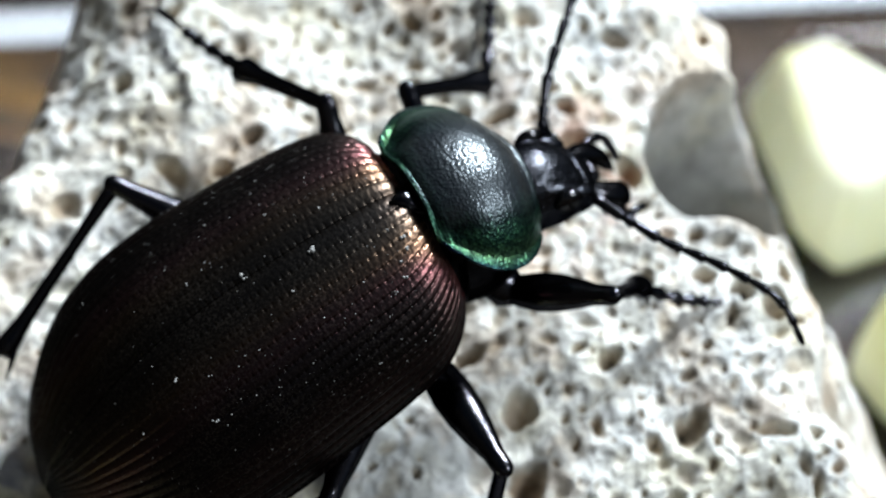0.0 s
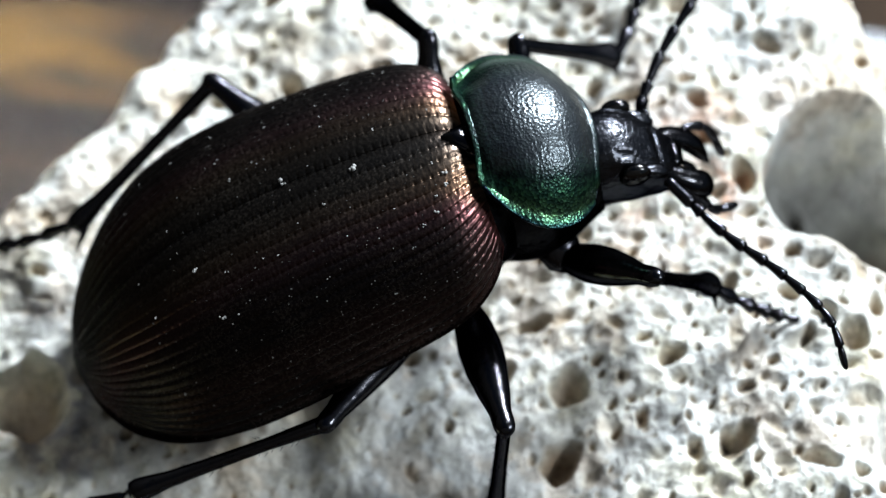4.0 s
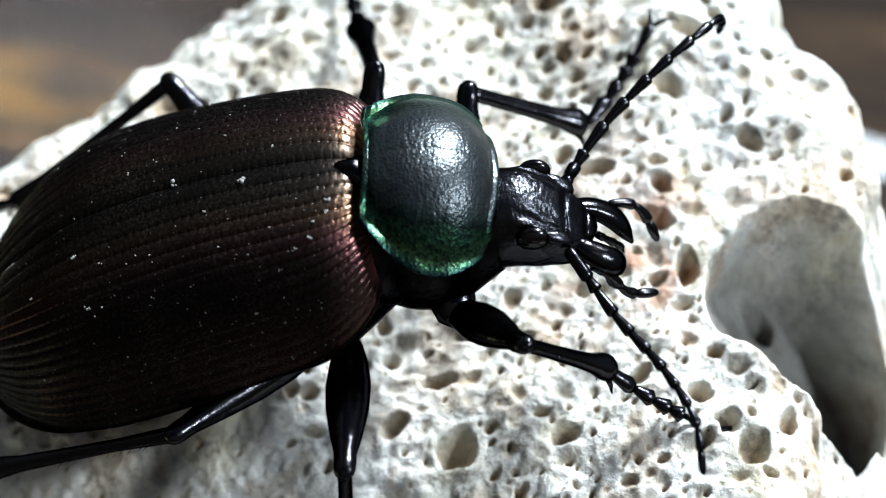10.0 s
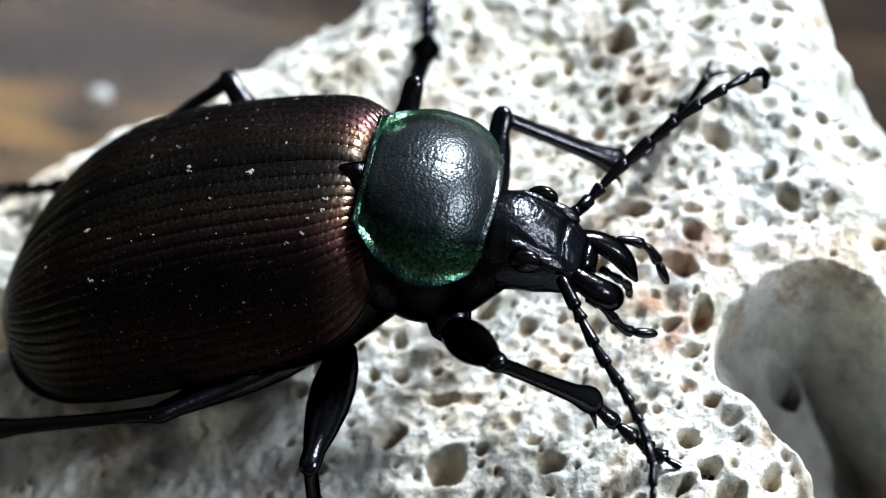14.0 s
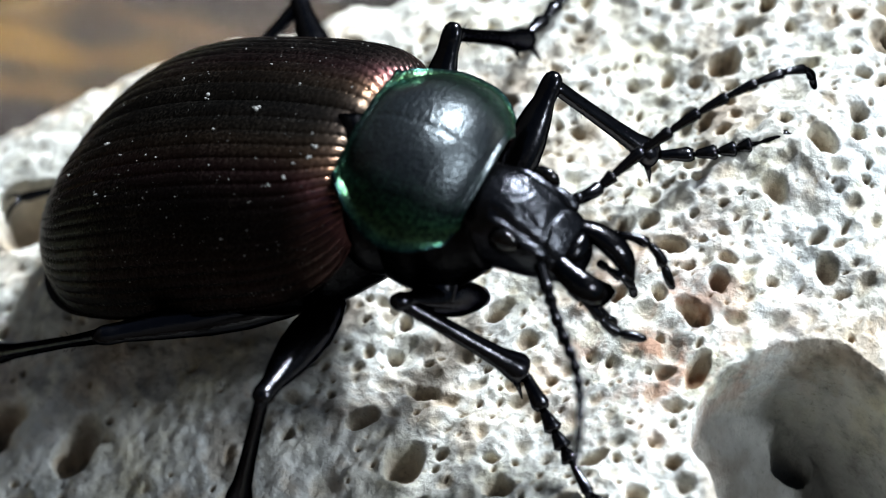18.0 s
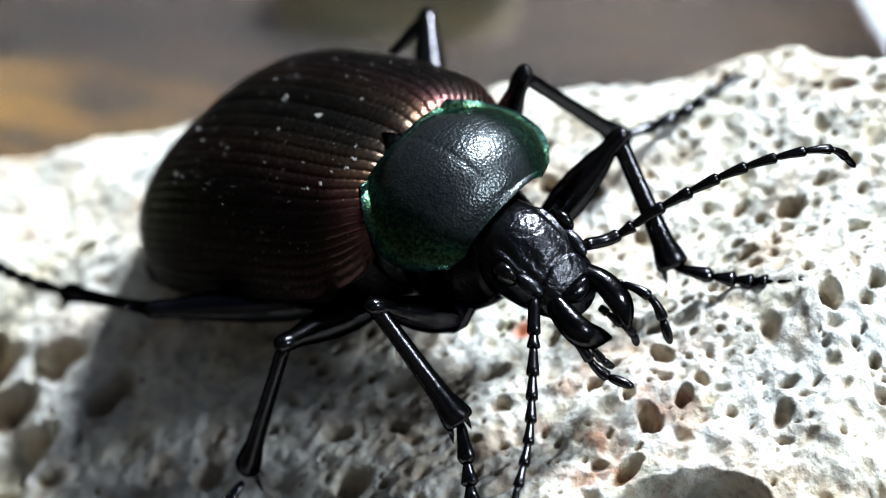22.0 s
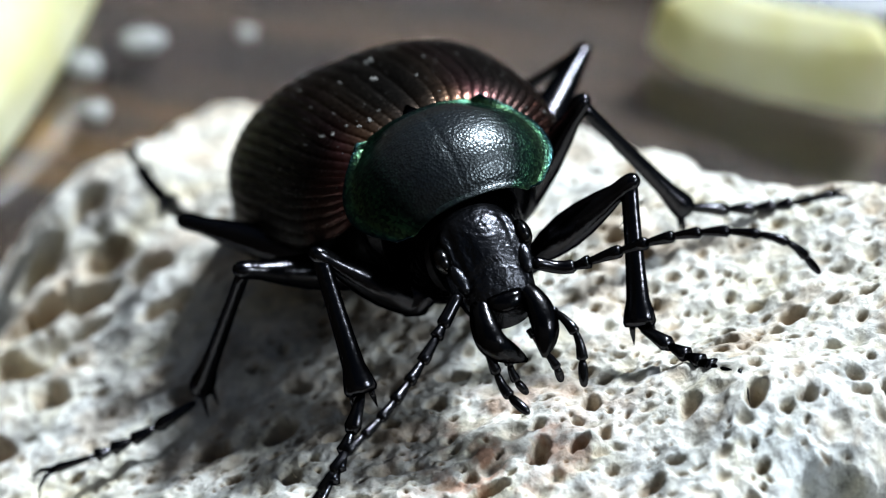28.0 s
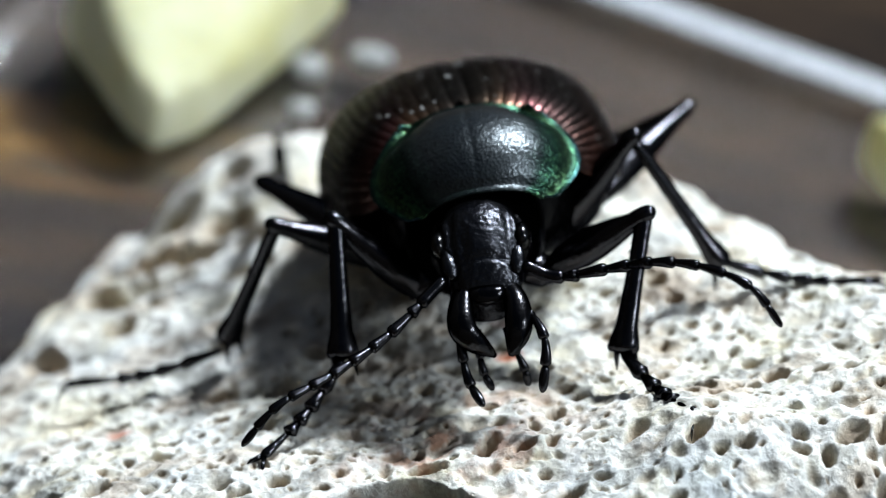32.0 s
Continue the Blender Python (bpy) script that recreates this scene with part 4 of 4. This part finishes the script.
# legs: hip, knee, shin end and claw base (mm, in the beetle's space) before, between and after its two moves
LEGS = {
    "lf": ([(3.6, 2.6, 0.6), (4.16, 7.1, 2.83), (8.34, 8.26, -1.29), (11.24, 13.02, -0.73)], [(3.6, 2.6, 0.6), (4.56, 7.09, 3.33), (6.9, 8.68, -1.68), (11.62, 11.64, -2.35)], [(3.6, 2.6, 0.6), (5.6, 7.0, 3.42), (8.41, 5.38, -1.33), (13.47, 7.67, -2.15)]),
    "lm": ([(-0.8, 3.0, 0.2), (0.56, 7.48, 4.24), (-0.92, 12.62, 1.08), (-2.5, 18.5, -0.6)], [(-0.8, 3.0, 0.2), (-0.24, 7.99, 4.33), (-0.99, 12.67, -0.35), (-1.19, 19.5, -1.15)], [(-0.8, 3.0, 0.2), (0.55, 7.16, 5.04), (1.03, 10.38, -0.77), (1.67, 17.05, -2.34)]),
    "lh": ([(-3.2, 3.0, -0.6), (-8.68, 9.68, 2.44), (-15.84, 6.71, -0.68), (-20.15, 8.1, -2.45)], [(-3.2, 3.0, -0.6), (-11.13, 11.62, 0.96), (-14.12, 4.26, -0.92), (-18.49, 1.42, -1.43)], [(-3.2, 3.0, -0.6), (-9.84, 10.56, 2.49), (-13.0, 3.55, -0.9), (-17.67, 1.2, -1.25)]),
    "rf": ([(3.6, -2.4, 0.6), (6.7, -5.85, 2.64), (9.0, -3.9, -1.8), (11.92, -4.76, -4.11)], [(3.6, -2.4, 0.6), (3.45, -4.07, 2.15), (6.7, -2.69, -2.39), (10.23, -5.55, -5.31)], [(3.6, -2.4, 0.6), (3.75, -5.56, 4.06), (6.87, -5.9, -0.76), (10.11, -9.47, -3.2)]),
    "rm": ([(-0.8, -2.7, 0.2), (-0.59, -9.53, 0.63), (-2.07, -9.44, -6.82), (-3.07, -14.94, -8.32)], [(-0.8, -2.7, 0.2), (0.09, -9.37, 1.77), (-3.32, -10.49, -5.1), (-4.69, -16.1, -6.26)], [(-0.8, -2.7, 0.2), (0.33, -8.09, 2.89), (-2.44, -11.13, -3.52), (-2.73, -17.62, -4.39)]),
    "rh": ([(-3.2, -2.7, -0.6), (-7.45, -7.35, 0.86), (-16.2, -7.0, -1.0), (-23.9, -4.7, -3.7)], [(-3.2, -2.7, -0.6), (-8.28, -8.16, 1.69), (-16.55, -7.59, -2.18), (-23.98, -8.5, -2.2)], [(-3.2, -2.7, -0.6), (-8.1, -8.57, 1.86), (-16.8, -8.0, -0.9), (-24.28, -8.04, -1.11)]),
}
SHAPE = {"f": (5.4, 5.8, 5.5, 0.88), "m": (6.6, 6.9, 6.6, 0.92), "h": (9.0, 8.7, 7.0, 0.95)}    # femur, tibia, tarsus lengths, femur radius
LIMB_PARTS = {}


def leg(key):
    fl, tl, sl, fr = SHAPE[key[1]]
    # femur: x axis from the knee back to the hip
    bm = along([(-0.50, 0.10), (-0.45, 0.23), (-0.30, 0.37), (-0.08, 0.44), (0.22, 0.46), (0.7, 0.46), (fl * 0.25, fr * 0.72), (fl * 0.45, fr * 0.95), (fl * 0.62, fr), (fl * 0.8, fr * 0.85), (fl * 0.95, fr * 0.55), (fl, fr * 0.3)], 18, 0.85)
    femur = part("femur", bm, M_LEG, beetle, "thick glossy black thigh")
    th = 0.74 if key[1] == "h" else 0.95
    bm = along([(-0.1, 0.17), (0.05, 0.36), (0.5, 0.36), (tl * 0.3, 0.38 * th), (tl * 0.6, 0.43 * th), (tl * 0.80, 0.50 * th), (tl * 0.90, 0.66 * th), (tl * 0.96, 0.72 * th), (tl * 0.99, 0.64 * th), (tl * 1.0, 0.36 * th)], 18, 0.8)
    tibia = part("tibia", bm, M_LEG, beetle, "slender black shin widening to the foot")
    for y in (0.36, -0.36):
        part("spur", bent([(tl * 0.95, y, -0.2), (tl * 1.03, y * 1.2, -0.5), (tl * 1.10, y * 1.35, -0.85)], [0.16, 0.11, 0.02], 8), M_LEG, tibia)
    rng = random.Random(key)
    bm = bmesh.new()
    for k in range(46):
        x, a = tl * rng.uniform(0.12, 0.97), rng.uniform(0, 6.28)
        r = 0.34 + 0.18 * max(0, x / tl - 0.6) / 0.4
        p = Vector((x, r * math.cos(a), r * 0.8 * math.sin(a)))
        q = p + Vector((0.22, 0.16 * math.cos(a), 0.16 * math.sin(a))) * rng.uniform(0.7, 1.4)
        s = Vector((0, -math.sin(a), math.cos(a))) * 0.022
        v = [bm.verts.new(w * MM) for w in (p - s, p + s, p + Vector((0.05, 0, 0)), q)]
        for f in ((0, 1, 3), (1, 2, 3), (2, 0, 3), (0, 2, 1)):
            bm.faces.new([v[i] for i in f])
    part("bristles", bm, M_LEG, tibia)
    # tarsus: five joints and two claws; the first joint carries the rest
    first, x0 = None, 0.0
    for k, share in enumerate((0.30, 0.17, 0.14, 0.11, 0.28)):
        x1 = x0 + sl * share
        z0, z1 = -0.35 * math.sin(math.pi * x0 / sl), -0.35 * math.sin(math.pi * x1 / sl)
        ln = x1 - x0
        w = 0.34 if k < 4 else 0.23
        prof = [(0, 0.12), (0.15, w * 0.62), (0.55, w * 0.85), (0.85, w * 1.1), (1.0, w * 0.75)]
        bm = along([(x0 + ln * q, r, z0 + (z1 - z0) * q) for q, r in prof], 12, 0.8)
        ob = part("tarsus" if k == 0 else "tarsal_joint", bm, M_LEG, first or beetle)
        first = first or ob
        x0 = x1
    for s in (1, -1):
        part("claw", bent([(sl, s * 0.08, 0), (sl + 0.4, s * 0.35, 0.02), (sl + 0.8, s * 0.62, -0.2), (sl + 0.95, s * 0.72, -0.6)], [0.12, 0.10, 0.06, 0.015], 8), M_LEG, first)
    LIMB_PARTS[key] = (femur, tibia, first)


for k in LEGS:
    leg(k)

# dust and grit on the wing cases and pronotum
SPECKS = [(3.5, -2.5, 6.3, 0.13), (-10.97, -1.61, 5.44, 0.10), (-10.23, -3.72, 4.62, 0.14), (-3.84, -0.19, 7.0, 0.16), (-6.62, 0.38, 6.85, 0.13), (-2.19, -3.75, 5.87, 0.07),
          (-3.37, -5.07, 5.03, 0.07), (-0.33, -1.44, 7.08, 0.14), (-12.68, -5.2, 2.27, 0.06), (-1.0, -2.8, 6.6, 0.10), (-1.6, -3.2, 6.3, 0.07), (-0.8, -2.2, 6.8, 0.08), (-7.5, -2.6, 6.2, 0.06), (-13.2, -2.4, 4.2, 0.07), (-0.6, -0.9, 6.8, 0.09), (-0.4, -1.9, 6.8, 0.10), (-5.2, -1.2, 6.9, 0.08), (-8.8, 1.6, 6.4, 0.07), (-4.6, 2.4, 6.7, 0.06), (-2.6, 1.4, 7.0, 0.07)]


def speck(bm, p, r, rng):
    ret = bmesh.ops.create_icosphere(bm, subdivisions=1, radius=r * MM)
    for v in ret["verts"]:
        v.co *= rng.uniform(0.6, 1.3)
        v.co += Vector(p) * MM


def on_shell(p):
    """The nearest point of the wing cases or pronotum to p (mm)."""
    return min((v.co / MM for o in SHELLS for v in o.data.vertices if abs(v.co.x / MM - p[0]) < 0.5), key=lambda c: (c - Vector(p)).length)


SHELLS = [o for o in beetle.children if o.name.split(".")[0] in ("elytron", "pronotum")]
rng = random.Random(5)
for x, y, z, r in SPECKS:
    x, y, z = on_shell((x, y, z))
    bm = bmesh.new()
    for k in range(3):
        speck(bm, (x + rng.uniform(-r, r), y + rng.uniform(-r, r), z + 0.02), r * rng.uniform(0.4, 0.8), rng)
    part("dust_speck", bm, M_DUST, beetle)
bm = bmesh.new()
for o, count in zip(SHELLS, (620, 620, 90)):
    vs = o.data.vertices
    for k in range(count):
        v = vs[rng.randrange(len(vs))]
        r = 0.014 + 0.035 * rng.random() ** 4
        mt = bmesh.ops.create_icosphere(bm, subdivisions=0 if r < 0.03 else 1, radius=r * MM)
        for q in mt["verts"]:
            q.co = q.co * rng.uniform(0.6, 1.2) + v.co + v.normal * 0.01 * MM
tagged(part("dust", bm, M_DUST, beetle), "fine pale dust", kind="stuff")


# ---- what lies round the stone ----
def apple_piece(pts, height, share=0.72, slope=0.0):
    """A cut chunk of apple on a footprint (mm): flat cut faces and one rounded side."""
    bm = bmesh.new()
    base = [bm.verts.new(Vector((x, y, 0.2)) * MM) for x, y in pts]
    cx, cy = sum(p[0] for p in pts) / len(pts), sum(p[1] for p in pts) / len(pts)
    away = math.hypot(cx, cy)
    top = [bm.verts.new(Vector((cx + (x - cx) * share, cy + (y - cy) * share, height + slope * ((x * cx + y * cy) / away - away))) * MM) for x, y in pts]
    n = len(pts)
    bm.faces.new(base[::-1])
    bm.faces.new(top)
    for k in range(n):
        bm.faces.new((base[k], base[(k + 1) % n], top[(k + 1) % n], top[k]))
    bmesh.ops.triangulate(bm, faces=[f for f in bm.faces if len(f.verts) > 4])
    bmesh.ops.subdivide_edges(bm, edges=bm.edges[:], cuts=5, use_grid_fill=True)
    for _ in range(4):
        bmesh.ops.smooth_vert(bm, verts=bm.verts, factor=0.5, use_axis_x=True, use_axis_y=True, use_axis_z=True)
    low = min(v.co.z for v in bm.verts)
    for v in bm.verts:
        v.co += v.co.normalized() * 0.0004 * noise.noise(v.co * 160)
        v.co.z -= low
    return tagged(part("apple_piece", bm, M_APPLE), "pale yellow cut chunk of apple lying on the tray", "apple piece", "apple pieces")


for pts, high, share, slope in (([(33, 7.8), (32.5, 11), (34.3, 16.7), (36.2, 21.8), (41, 22), (44, 15), (44, 8)], 5.5, 0.72, 0), ([(29.5, 2.5), (33, 4.2), (42, 3), (44, -8), (36, -16), (30, -10)], 10, 0.72, 0),
                  ([(-39.6, 20.4), (-36.9, 21.9), (-34.9, 25.8), (-33.2, 29.6), (-32.6, 32.6), (-35.0, 31.8), (-37.4, 27.2), (-39.6, 23.2)], 4.6, 0.98, 0.7), ([(-39.5, -23.6), (-36, -22.0), (-32.0, -19.0), (-30.4, -16.6), (-32.4, -14.4), (-35.6, -12.4), (-40, -10.2), (-45, -8.0), (-46, -14.5), (-43, -20.7)], 6.0, 0.88, 0.45)):
    THINGS_ROUND.append(apple_piece(pts, high, share, slope))


def crumb(x, y, r):
    bm = bmesh.new()
    bmesh.ops.create_icosphere(bm, subdivisions=2, radius=r * MM)
    for v in bm.verts:
        v.co *= 1 + 0.55 * noise.noise(v.co * 900 / r + Vector((x, y, 0)))
        v.co.z *= 0.4
    bmesh.ops.translate(bm, vec=Vector((x, y, 0.35 * r)) * MM, verts=bm.verts)
    return tagged(part("crumb", bm, M_CRUMB), "small pale crumb on the tray floor", "crumb", "crumbs")


for x, y, r in ((-39.7, -9.9, 0.95), (-41.4, -6.5, 1.05), (-36.0, -9.6, 0.75), (-42.0, -0.9, 0.5), (-21.9, 31.0, 0.6)):
    THINGS_ROUND.append(crumb(x, y, r))


# ---- what moves ----
def motions():
    body = (pose(0.0, 0.0, 0.022, 2.735, -15.424, 0.0), pose(0.000043, 0.000895, 0.022323, 1.674, -19.311, 2.538), pose(-0.000552, 0.003109, 0.0214, 5.955, -17.926, 9.824))
    times = ((0.0, 0), (14.9, 0), (16.1, 1), (19.75, 1), (20.25, 2), (32.0, 2))
    marks = [row[0] for row in PATH]
    angles = [row[7] for row in PATH]

    def turned(t):
        return pose(0, 0, 0, 0, 0, float(np.interp(t, marks, angles)))

    def body_at(t):
        for (t0, k0), (t1, k1) in zip(times, times[1:]):
            if t0 <= t <= t1:
                return body[k0].lerp(body[k1], (t - t0) / (t1 - t0))

    lean = Vector((0.036, 0.107, 0.9936)).rotation_difference(Vector((0, 0, 1))).to_matrix().to_4x4()
    for thing in THINGS_ROUND:
        walk(thing, [(t, turned(t)) for t in marks])
    for thing in THINGS_LEANING:
        walk(thing, [(t, turned(t) @ lean) for t in marks])
    walk(beetle, [(t, turned(t) @ lean @ body_at(t)) for t in sorted(set(marks) | {t for t, k in times})])
    for key, states in LEGS.items():
        femur, tibia, tarsus = LIMB_PARTS[key]
        walk(femur, [(t, aim(states[k][1], states[k][0])) for t, k in times])
        walk(tibia, [(t, aim(states[k][1], states[k][2])) for t, k in times])
        walk(tarsus, [(t, aim(states[k][2], states[k][3])) for t, k in times])
    tips = ((14.13, 11.09, 0.35), (13.38, 11.55, 0.5), (14.34, 11.19, 1.44))
    walk(ant_l, [(t, aim(LA[0], tips[k])) for t, k in times])
    tips2 = ((13.19, -10.5, -0.45), (14.48, -10.28, 2.52), (12.93, -10.2, -1.49))
    walk(ant_r, [(t, aim(RA[0], tips2[k])) for t, k in times])


motions()
